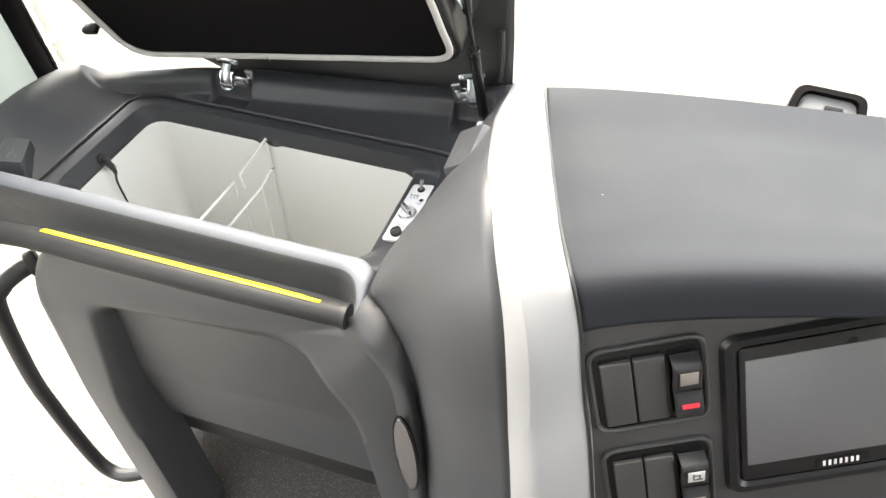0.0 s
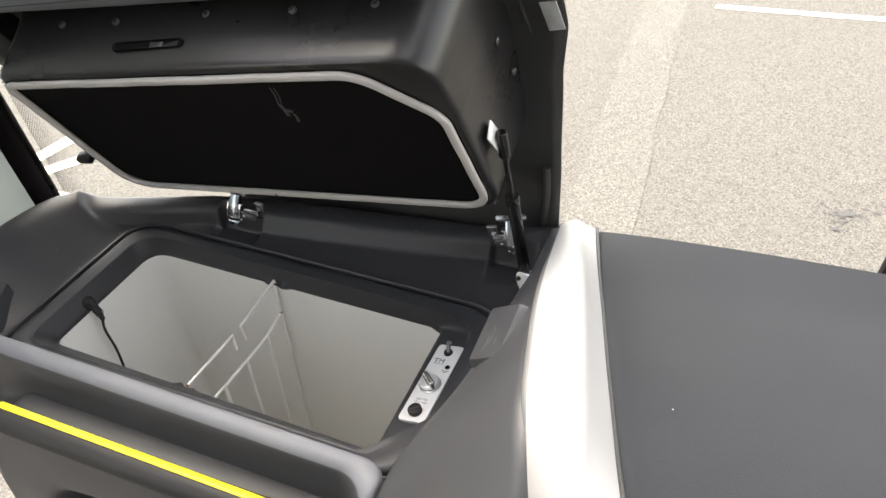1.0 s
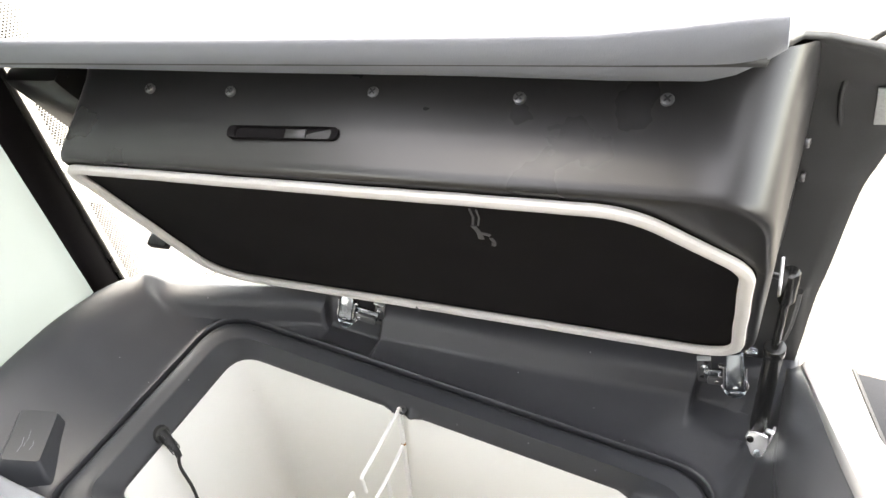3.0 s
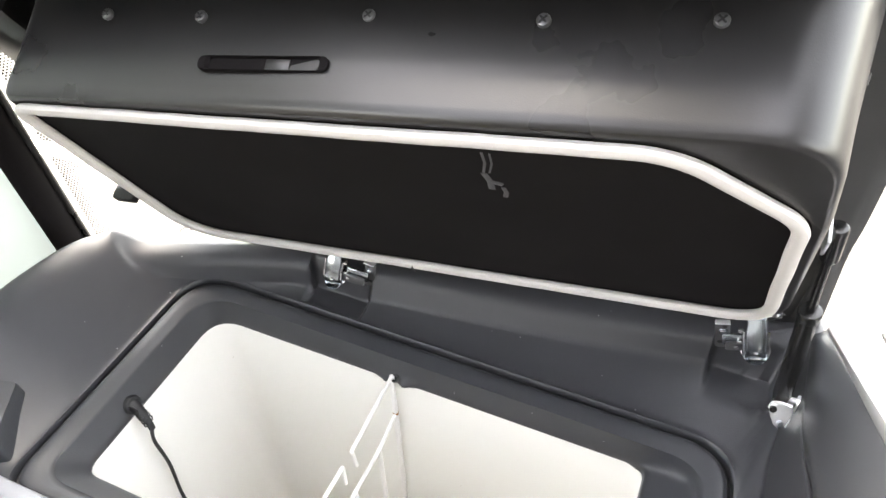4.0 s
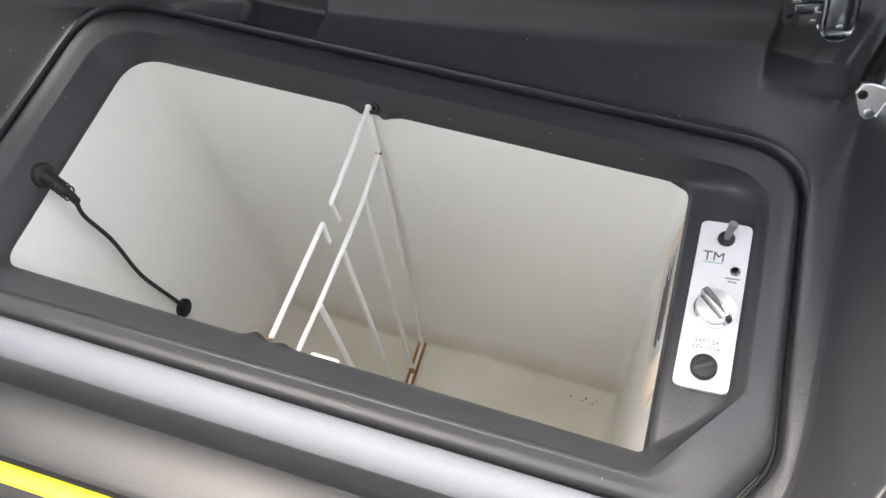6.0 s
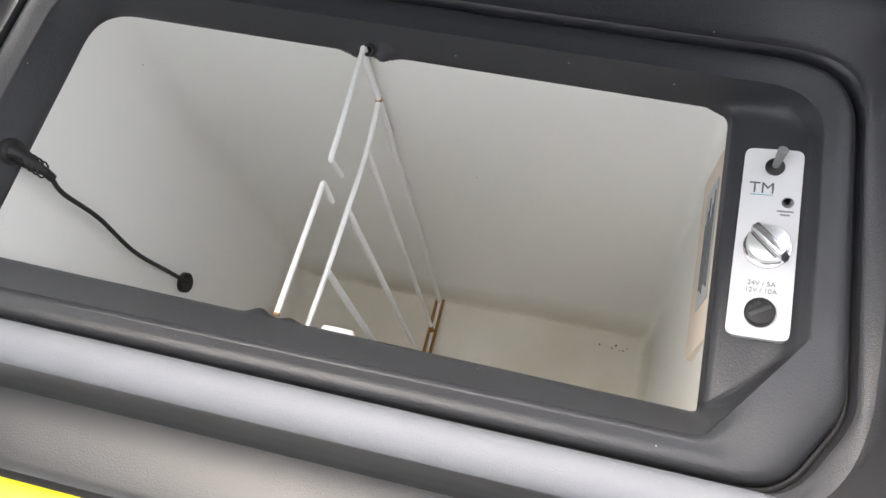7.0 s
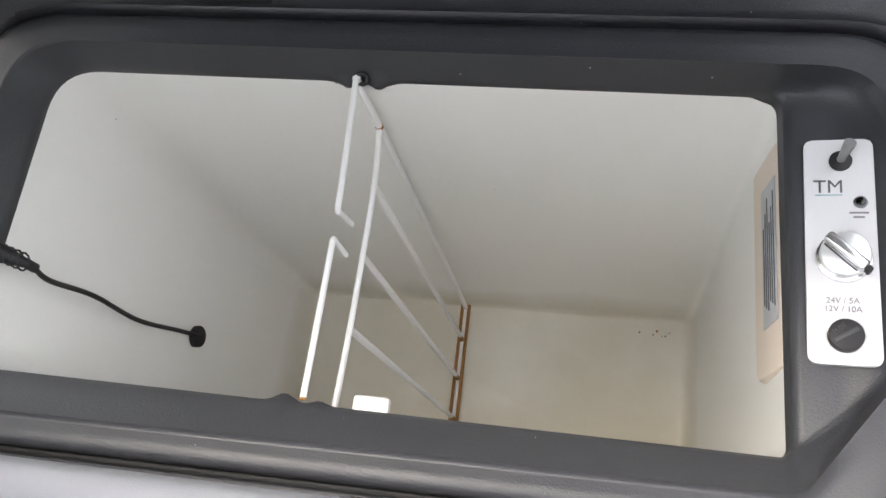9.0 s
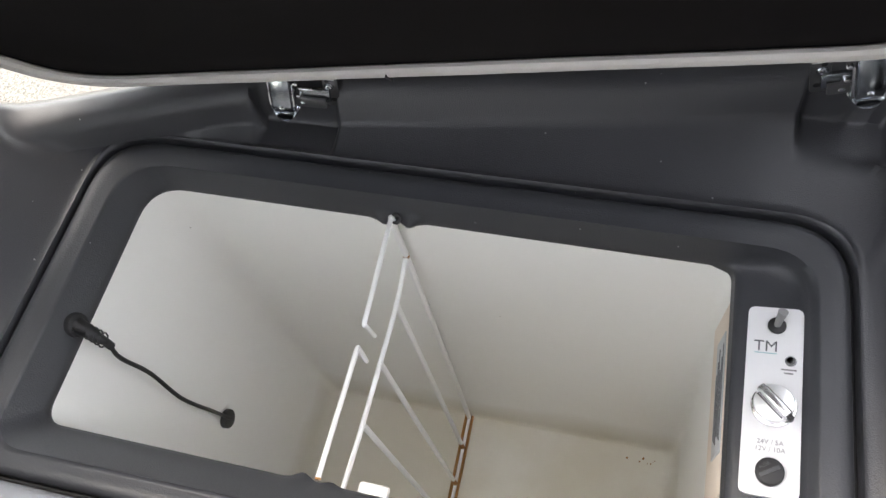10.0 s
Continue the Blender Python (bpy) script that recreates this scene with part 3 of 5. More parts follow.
def console():
    t = thing("dashboard_console", "grey moulded passenger dashboard console round the cool box", "dashboard", (0, -0.1, 0.5))
    g = [Vector((q.x, q.y, 1.602 - 0.006 * q.x)) for q in rpoly([(x * 1.010, y * 1.022, r) for x, y, r in GASK])]
    t1, t2, t3 = around(1), around(2), around(3)
    lip = [q + Vector((q.x * 0.006, q.y * 0.014, 0.0030 * smooth01((q.y - 0.10) / 0.05) + 0.0008)) for q in g]
    loops = [[Vector((q.x, q.y, 1.578)) for q in g], [q - Vector((0, 0, 0.002)) for q in g], [q.lerp(v, 0.5) + Vector((0, 0, 0.0008)) for q, v in zip(g, lip)], lip]
    g = [v + Vector((v.x * 0.006, v.y * 0.014, -0.0030 * smooth01((v.y - 0.10) / 0.05))) for v in lip]
    loops.append(g)
    crease, top = [], []
    for p, q, r in zip(t1, t2, t3):
        far = smooth01((p.y - 0.09) / 0.02) * smooth01((0.36 - p.x) / 0.03)
        m = p.lerp(q, 0.58)
        m.z = p.z + (q.z - p.z) * (0.58 + 0.02 * far)
        crease.append(m)
        out = Vector((r.x - q.x, r.y - q.y, 0))
        top.append(q + (out.normalized() * min(0.030, 0.5 * out.length) if out.length > 1e-5 else out) + Vector((0, 0, 0.001 + 0.004 * far)))
    for a, b, steps in ((g, t1, 10), (t1, crease, 5)):
        for k in range(1, steps + 1):
            u = k / steps
            row = [p.lerp(q, u) for p, q in zip(a, b)]
            if a is g:
                for v, p, q in zip(row, a, b):
                    v.z = p.z + (q.z - p.z) * u ** (1.6 - 0.5 * smooth01((-0.30 - q.x) / 0.10))
            loops.append(row)
    for k in range(1, 13):  # the roll over the crest: broad along the ridge, tighter beside the dashboard
        u = k / 12
        row = []
        for c, q, tp in zip(crease, t2, top):
            w = smooth01((0.36 - q.x) / 0.04)
            broad = (1 - u) ** 2 * c + 2 * u * (1 - u) * (q + Vector((0, 0, 0.004))) + u * u * tp
            tight = c.lerp(q, u / 0.6) if u < 0.6 else q.lerp(tp, (u - 0.6) / 0.4)
            row.append(tight.lerp(broad, w))
        loops.append(row)
    for k in range(1, 5):
        u = k / 4
        row = [p.lerp(q, u) for p, q in zip(top, t3)]
        for v, p, q in zip(row, top, t3):
            v.z = p.z + (q.z - p.z) * (1 - math.cos(u * math.pi / 2))
        loops.append(row)
    fine = []
    for row in loops:  # more columns along the far side, where the hinge pockets are
        out = []
        for i, v in enumerate(row):
            out.append(v)
            if 56 <= i < 112:
                out += [v.lerp(row[i + 1], q / 6) for q in range(1, 6)]
        fine.append([v.copy() for v in out])
    loops = fine
    for row in loops[5:]:  # flat-floored pockets under the hinges
        for v in row:
            for hx, wide, y0, y1, zf in POCKETS:
                w = smooth01((wide - abs(v.x - hx)) / 0.006) * smooth01((y1 + 0.004 - v.y) / 0.012) * smooth01((v.y - y0) / 0.008)
                if w > 0 and v.z > zf:
                    v.z += (zf - v.z) * w
    part("tray", ring_loft(loops), DARK, t, "dark grey tray surround with a raised far ridge", sharp=70)

    # light grey ledge, with the hollow behind the grab bar under it; both turn forward round the bar's end
    prof = [(0.0000, 1.575), (-0.0020, 1.630), (-0.0005, 1.642), (0.0035, 1.649), (0.0115, 1.652), (0.0205, 1.650), (0.0275, 1.643), (0.0315, 1.630), (0.0340, 1.612), (0.0365, 1.588), (0.0445, 1.562), (0.0600, 1.549), (0.0780, 1.552), (0.0900, 1.566)]
    section = [(q.y, q.z) for q in cr([(0, a, z) for a, z in prof], 60)]
    outer = [(-0.66 + 0.95 * k / 60, -0.2035) for k in range(61)] + [(0.290 + 0.036 * math.sin(a), -0.2395 + 0.036 * math.cos(a)) for a in [math.pi / 2 * k / 16 for k in range(1, 17)]] + [(0.326, -0.2395 - 0.066 * k / 8) for k in range(1, 9)]
    inner = [(-0.66 + 0.92 * k / 60, -0.2350) for k in range(61)] + [(0.260 + 0.050 * math.sin(a), -0.2850 + 0.050 * math.cos(a)) for a in [math.pi / 2 * k / 16 for k in range(1, 17)]] + [(0.310 + 0.002 * k / 8, -0.2850 - 0.022 * k / 8) for k in range(1, 9)]
    rows = []
    for k, (p0, p1) in enumerate(zip(outer, inner)):
        b = max(0.0, min(1.0, (k - 60) / 16))
        a = b * math.pi / 2
        left = smooth01((-0.40 - p0[0]) / 0.2)
        reach = 9.0 if p0[0] > -0.342 else max(0.036, 0.0615 + 0.36 * (p0[0] + 0.381))  # the hollow opens to the doorway
        shown = max(30, sum(1 for o, z in section if o <= reach) - 1)
        row = []
        for i in range(60):
            o, z = section[i] if i < 28 else section[round(28 + (i - 28) * (shown - 28) / 31)]
            u = min(o / 0.0315, 1)
            more = min(max(0.0, o - 0.0315), 0.046 if b > 0 else 9)
            x, y = p0[0] + (p1[0] - p0[0]) * u - more * math.sin(a), p0[1] + (p1[1] - p0[1]) * u - more * math.cos(a)
            down = smooth01((-0.235 - y) / 0.075) * b
            row.append((x, y + 0.10 * left * left, z - 0.050 * down * smooth01((z - 1.575) / 0.05)))
        rows.append(row)
    # same plastic above and below; light and shade put into its two tones
    part("ledge", grid([row[:29] for row in rows]), LEDGE, t, "ledge of the console's plastic, light on its top put into the grey", sharp=60)
    part("bar_hollow", grid([row[28:] for row in rows]), MID, t, "hollow behind the grab bar, shade put into its darker grey", sharp=60)
    return t


console_ob = console()


def front_panel(t):
    """The lower front with its framed recess."""
    out = [(-0.316, 1.581, 0.10), (0.335, 1.588, 0.02), (0.412, 1.525, 0.08), (0.432, 1.30, 0.3), (0.436, 0.46, 0.02), (-0.285, 0.46, 0.02), (-0.329, 1.17, 0.3)]
    rec = [(-0.196, 1.487, 0.040), (0.215, 1.538, 0.09), (0.316, 1.370, 0.25), (0.354, 1.05, 0.3), (0.357, 0.40, 0.02), (-0.185, 0.40, 0.02), (-0.247, 1.16, 0.5)]
    a, b = rpoly(out), rpoly(rec)

    def lean(x, z):
        """The face leans back under the grab bar."""
        return 0.028 * smooth01((z - 1.44) / 0.15) * smooth01((0.36 - x) / 0.07)
    xz = lambda loop, y: [(p.x, y + lean(p.x, p.y), p.y) for p in loop]  # noqa: E731
    big = mixed(a, b, -0.10)
    slope = [(1.53, -0.294), (1.47, -0.289), (1.23, -0.262), (1.21, -0.259), (1.03, -0.246), (1.0, -0.232), (0.3, -0.228)]

    def back_y(z):
        for (z0, y0), (z1, y1) in zip(slope, slope[1:]):
            if z >= z1:
                return y0 + (y1 - y0) * max(0, min(1, (z0 - z) / (z0 - z1)))
        return -0.228
    inner = mixed(b, [Vector((0.06, 1.05))] * len(b), 0.035)
    deep = mixed(b, [Vector((0.06, 1.05))] * len(b), 0.075)
    low = lambda loop, y, top: [(p.x, y, min(p.y, top)) for p in loop]  # noqa: E731
    loops = [low(big, -0.20, 1.575), low(big, -0.262, 1.580), xz(mixed(a, big, 0.4), -0.318), xz(a, -0.327), xz(mixed(a, b, 0.10), -0.331), xz(mixed(a, b, 0.88), -0.333), xz(b, -0.330), [(p.x, back_y(p.y) * 0.5 - 0.163, p.y) for p in inner], [(p.x, back_y(p.y) + 0.012, p.y) for p in deep]]
    part("front_panel", ring_loft(loops), MID, t, "mid grey front panel with a framed recess", sharp=60)
    # back of the recess: upper slope, crease, lower skirt and its bottom lip
    xs = [-0.225 + 0.60 * i / 30 for i in range(31)]
    back = [(-0.285, 1.545), (-0.294, 1.53), (-0.289, 1.47), (-0.268, 1.248), (-0.263, 1.228), (-0.2615, 1.212), (-0.248, 1.055), (-0.246, 1.035), (-0.241, 1.026), (-0.228, 1.026), (-0.222, 1.04)]
    part("recess_back", grid([[(x, y, z + (0.10 * x if 1.1 < z < 1.5 else 0.01 * x)) for x in xs] for y, z in back]), MID, t, sharp=22)
    # rounded corner between the front and the driver's side
    fore = cr([(0.321, -0.309, 1.628), (0.339, -0.320, 1.612), (0.3619, -0.330, 1.595), (0.3803, -0.333, 1.571), (0.3986, -0.335, 1.545), (0.4168, -0.337, 1.503), (0.4265, -0.338, 1.412), (0.431, -0.337, 1.25), (0.434, -0.336, 0.9), (0.436, -0.336, 0.5)], 60)
    rear = cr([(0.3272, -0.262, 1.6339), (0.3515, -0.278, 1.6291), (0.3742, -0.292, 1.6169), (0.390, -0.300, 1.597), (0.403, -0.306, 1.5754), (0.4225, -0.314, 1.4896), (0.431, -0.319, 1.40), (0.4395, -0.322, 1.25), (0.447, -0.325, 0.9), (0.452, -0.325, 0.5)], 60)
    bulge = Vector((0.35, -0.60, 0.72)).normalized()
    rows = [[v + Vector((-0.045, 0.012, -0.020)) for v in fore], [v + Vector((-0.016, 0.0015, -0.006)) for v in fore], [v + Vector((-0.005, -0.001, -0.001)) for v in fore]]
    rows += [[p.lerp(q, u) + bulge * 0.004 * math.sin(math.pi * u) for p, q in zip(fore, rear)] for u in (0.06, 0.2, 0.4, 0.6, 0.8, 1.0)]
    rows.append([v + Vector((-0.004, 0.02, -0.02)) for v in rear])
    part("corner_edge", grid(rows), MID, t, "mid grey rounded corner edge", sharp=60)
    # black strip stands in for the shade below the skirt's lip
    part("skirt_shade", box((0.06, -0.214, 0.985), (0.68, 0.016, 0.11), 0.003), BLACK, t, "black strip put in for the shade under the skirt")
    thick(part("toe_board", grid([[(-0.34 + 0.79 * i / 8, -0.09 - 0.23 * k / 8, 0.90 - 0.44 * k / 8) for i in range(9)] for k in range(9)]), CARPET, t, "speckled carpeted toe board"), 0.02)
    part("badge_surround", moved(moved(cyl((0, 0, 0), (0, 0, 0.004), 0.5, 40, bev=0.0015), Matrix.Diagonal((0.044, 0.216, 1, 1))), frame_of((1, -0.06, 0.10), (0.06, -1, 0.04), (0.4165, -0.3490, 1.345))), GLOSS, t)
    part("badge", moved(moved(cyl((0, 0, 0), (0, 0, 0.006), 0.5, 40, bev=0.0025), Matrix.Diagonal((0.036, 0.205, 1, 1))), frame_of((1, -0.06, 0.10), (0.06, -1, 0.04), (0.4165, -0.3490, 1.345))), CHROME, t, "oval chrome badge")


front_panel(console_ob)


def grab_bar():
    t = thing("grab_bar", "dark grey padded grab bar with a yellow strip", "grab bar", (0, -0.30, 1.6))
    path = [(-0.50, -0.352, 1.594), (-0.44, -0.343, 1.609), (-0.37, -0.328, 1.620), (-0.30, -0.319, 1.6245), (-0.22, -0.317, 1.625), (0.0, -0.316, 1.625), (0.2, -0.312, 1.625), (0.312, -0.309, 1.626)]
    part("bar", tube(cr(path, 60), 0.0197, 20, squash=1.0), BAR, t)
    strip = [[(x, -0.316 + 0.018 * (x + 0.02) * 0.2 + 0.0204 * math.sin(a), 1.625 + 0.0204 * math.cos(a)) for x in [-0.245 + 0.515 * i / 24 for i in range(25)]] for a in [radians(v) for v in (4, 14, 24, 34, 44)]]
    part("end_gap", tube([(0.306, -0.309, 1.626), (0.315, -0.309, 1.626)], 0.0208, 20), BLACK, t)
    thick(part("yellow_strip", grid(strip), YELLOW, t, "yellow marking strip"), 0.0012, 1)
    return t


grab_bar()


def grab_rail():
    t = thing("grab_rail", "black tubular grab rail beside the doorway", "grab rail", (-0.42, -0.33, 0.8))
    path = [(-0.345, -0.280, 1.505), (-0.364, -0.306, 1.500), (-0.386, -0.336, 1.480), (-0.405, -0.352, 1.43), (-0.445, -0.345, 1.20), (-0.455, -0.335, 1.05), (-0.435, -0.33, 0.865), (-0.405, -0.33, 0.800), (-0.355, -0.325, 0.790), (-0.290, -0.30, 0.810)]
    part("tube", tube(cr(path, 70), 0.0165, 16), BLACK, t)
    for p, q in (((-0.340, -0.274, 1.506), (-0.353, -0.291, 1.503)), ((-0.29, -0.298, 0.810), (-0.31, -0.308, 0.803))):
        part("flange", cyl(p, q, 0.026, 20, bev=0.003), BLACK, t)
    return t


grab_rail()

# ---- driver's dashboard ----
TL = [(0.415, 0.296, 1.703), (0.4363, 0.150, 1.7686), (0.4517, 0.050, 1.8138), (0.4694, -0.050, 1.8556), (0.490, -0.150, 1.882), (0.5131, -0.250, 1.9047), (0.5425, -0.335, 1.870), (0.576, -0.394, 1.785), (0.600, -0.420, 1.60), (0.620, -0.447, 1.46), (0.67, -0.51, 1.0)]
TR = [(0.4755, 0.310, 1.700), (0.509, 0.170, 1.7204), (0.5384, 0.050, 1.7494), (0.5619, -0.050, 1.778), (0.5862, -0.150, 1.8083), (0.6149, -0.270, 1.8511), (0.6427, -0.357, 1.8702), (0.6659, -0.383, 1.8146), (0.6862, -0.404, 1.7247), (0.722, -0.436, 1.58), (0.83, -0.535, 1.04)]
CRESTLINE = [(0.402, 0.295, 1.688), (0.400, 0.150, 1.688), (0.404, 0.040, 1.732), (0.402, -0.040, 1.742), (0.392, -0.120, 1.738), (0.366, -0.185, 1.716), (0.341, -0.214, 1.676), (0.3300, -0.242, 1.648), (0.3290, -0.262, 1.6330), (0.3515, -0.277, 1.6280), (0.3742, -0.291, 1.6160), (0.403, -0.305, 1.5745), (0.4225, -0.313, 1.4896), (0.4395, -0.321, 1.25), (0.447, -0.324, 0.9)]


def dashboard():
    t = thing("dashboard", "dark padded dashboard with a silver side trim", "dashboard", (0.9, -0.1, 0.5))
    n = 80
    cl, tl, trr = cr(CRESTLINE, n), cr(TL, n), cr(TR, n)
    rows = []
    for j in range(14):
        u = j / 13
        rows.append([c.lerp(l, u) + Vector((-0.10, -0.35, 0.25)).normalized() * 0.018 * math.sin(math.pi * u) - Vector((0, 0, 0.004)) * u for c, l in zip(cl, tl)])
    thick(part("side_panel", grid(rows), SIDE, t, "slate grey side panel"), 0.004)
    rows = []
    shape = [(0.0, -0.010), (0.0, 0.0), (0.10, 0.011), (0.24, 0.021), (0.36, 0.0265), (0.44, 0.0260), (0.52, 0.0215), (0.58, 0.0180), (0.85, 0.0070), (0.97, 0.001), (1.0, -0.006), (1.0, -0.012)]
    for u, h in shape:
        row = []
        for i, (l, r) in enumerate(zip(tl, trr)):
            along = (tl[min(i + 1, n - 1)] - tl[max(i - 1, 0)]).normalized()
            nn = (r - l).cross(along).normalized()
            nn = nn if nn.z - nn.y > 0 else -nn
            row.append(l.lerp(r, u) + nn * h * (0.5 + 0.5 * smooth01(i / 14)))
        rows.append(row)
    thick(part("silver_trim", grid(rows), SILVER, t, "silver-white painted trim strip", sharp=28), 0.004)
    # soft pad: left side follows the trim, then runs on to the driver's side
    stn = [0.0, 0.12, 0.3, 0.5, 0.7, 0.86, 0.95, 1.0]
    left = cr([Vector(p) + Vector((0.006, 0, -0.002)) for p in TR[:8]], 60)
    right = cr([(1.60, 0.10, 1.90), (1.60, 0.02, 1.90), (1.60, -0.04, 1.905), (1.60, -0.10, 1.925), (1.60, -0.14, 1.94), (1.60, -0.17, 1.955), (1.60, -0.19, 1.955), (1.60, -0.20, 1.93)], 60)
    mid = cr([(0.90, 0.205, 1.808), (0.92, 0.11, 1.815), (0.935, 0.03, 1.832), (0.945, -0.06, 1.856), (0.955, -0.14, 1.880), (0.96, -0.235, 1.912), (0.965, -0.305, 1.930), (0.975, -0.325, 1.885)], 60)
    under = cr([Vector(p).lerp(Vector(q), 0.22) + Vector((0, 0, -0.014)) for p, q in zip(TR[:8], TL[:8])], 60)
    part("seam", tube([p + Vector((-0.001, 0, 0.003)) for p in cr([Vector(q) for q in TR], 70)], 0.0026, 8), BLACK, t, "dark seam between trim and pad")
    rows = []
    for a, m, r, h in zip(left, mid, right, under):
        rows.append([h] + [2 * (1 - u) * (0.5 - u) * a + 4 * u * (1 - u) * m + 2 * u * (u - 0.5) * r for u in [k / 36 for k in range(37)]])
    back = [[(p.x, p.y + 0.03 * k, p.z - 0.035 * k * k) for p in rows[0]] for k in (3, 2, 1)]
    thick(part("soft_pad", grid(back + rows), LEATHER, t, "grained dark soft dashboard pad"), 0.006)
    return t, rows


dash_ob, pad_rows = dashboard()

# face below the pad: its frame, lying in one leaning plane
FACE = frame_of((0.111, 0.045, 0.025), (0.313, -0.90, 0.26), (0.668, -0.380, 1.802))


def on_face(bm):
    return moved(bm, FACE)


def face_panel():
    part("switch_fascia", on_face(box((0.485, -0.38, -0.014), (1.07, 0.80, 0.024), 0.004)), FASCIA, dash_ob, "dark grey switch fascia")


face_panel()


def switch_bank(name, y, red, label):
    """A row of three: two blanks and a rocker, in a raised rounded bezel."""
    t = thing(name, label, "switch panel", group="switches beside the display", m=cab(FACE @ Matrix.Translation((0.0715, y, 0))))
    o = rpoly([(-0.072, -0.066, 0.022), (-0.072, 0.068, 0.022), (0.074, 0.068, 0.022), (0.074, -0.066, 0.022)], 9, 4)
    i = rpoly([(-0.061, -0.057, 0.014), (-0.061, 0.058, 0.014), (0.064, 0.058, 0.014), (0.064, -0.057, 0.014)], 9, 4)
    lip = mixed(o, i, -0.10)
    part("bezel", ring_loft([at(lip, 0.0), at(mixed(lip, o, 0.5), 0.0040), at(mixed(o, i, 0.20), 0.0050), at(mixed(o, i, 0.45), 0.0035), at(mixed(o, i, 0.6), -0.0010)]), FASCIA, t, local=True)
    part("recess", ring_loft([at(mixed(o, i, 0.50), 0.0008), at(mixed(o, i, 0.90), 0.0008)]), GLOSS, t, local=True)
    part("backing", box((0.001, 0, -0.0015), (0.130, 0.120, 0.003)), GLOSS, t, local=True)
    for x in (-0.0385, 0.0025):
        part("blank", box((x, -0.003, 0.0035), (0.0385, 0.100, 0.009), 0.0026, seg=3), BLANK, t, local=True)
    # rocker: two humps with a waist between, rounded sides
    prof = cr([(-0.053, 0.002, 0), (-0.047, 0.018, 0), (-0.030, 0.0205, 0), (-0.010, 0.0150, 0), (0.002, 0.0165, 0), (0.022, 0.0230, 0), (0.036, 0.0215, 0), (0.043, 0.002, 0)], 34)
    side = [(-0.0175, -0.010), (-0.0172, -0.003), (-0.0150, 0.0), (0.0150, 0.0), (0.0172, -0.003), (0.0175, -0.010)]
    r = part("rocker", grid([[(0.0460 + dx, q.x, max(0.001, q.y + dz)) for q in prof] for dx, dz in side]), BLACK, t, local=True, sharp=40)
    part("waist", box((0.046, -0.006, 0.0160), (0.034, 0.0016, 0.0012), 0.0003), GLOSS, r, local=True)
    sy = part("symbol", box((0.046, 0.0180, 0.0226), (0.022, 0.024, 0.001), 0.0003, Euler((radians(14), 0, 0)).to_matrix()), DIM if red else ICON, r, local=True)
    if not red:
        for dx, dy, w, h in ((-0.004, 0.002, 0.0022, 0.012), (0.001, 0.004, 0.009, 0.0022), (0.004, -0.001, 0.0022, 0.009), (0.002, -0.006, 0.012, 0.0022)):
            part("symbol_stroke", moved(box((dx, dy, 0.0008), (w, h, 0.0006)), Matrix.Translation((0.046, 0.0180, 0.0226)) @ pose(0, 0, 0, 14)), INK, sy, local=True)
    part("marker", box((0.046, -0.0270, 0.0210), (0.021, 0.0062, 0.001), 0.0003, Euler((radians(-12), 0, 0)).to_matrix()), RED if red else DIM, r, local=True)
    return t


switch_bank("switch_bank", -0.095, True, "black switch bank with one rocker and a red marker")
switch_bank("switch_bank", -0.262, False, "black switch bank with one rocker and a white symbol")


def monitor():
    t = thing("monitor", "black camera monitor set into the dashboard fascia", "monitor", m=cab(FACE @ Matrix.Translation((0.340, -0.175, 0))))
    o = rpoly([(-0.180, -0.134, 0.024), (-0.180, 0.134, 0.024), (0.180, 0.134, 0.024), (0.180, -0.134, 0.024)], 9, 6)
    i = rpoly([(-0.160, -0.116, 0.014), (-0.160, 0.116, 0.014), (0.160, 0.116, 0.014), (0.160, -0.116, 0.014)], 9, 6)
    part("bezel", ring_loft([at(o, 0), at(mixed(o, i, 0.25), 0.007), at(mixed(o, i, 0.75), 0.007), at(i, 0.002), at(i, -0.01)]), LIDBOX, t, local=True)
    part("case", box((0, 0, -0.003), (0.316, 0.228, 0.014), 0.005), LIDBOX, t, local=True)
    part("display", box((0.000, 0.006, 0.0025), (0.300, 0.178, 0.006), 0.001), SCREEN, t, "dark switched-off display glass", local=True)
    mm = part("mark_plate", box((-0.028, -0.1000, 0.0042), (0.066, 0.018, 0.001)), GLOSS, t, local=True)
    for q in range(7):
        part("maker_mark", box((-0.050 + 0.0072 * q, -0.1005, 0.0049), (0.0034, 0.0092, 0.0006)), ICON, mm, local=True)
    return t


monitor()


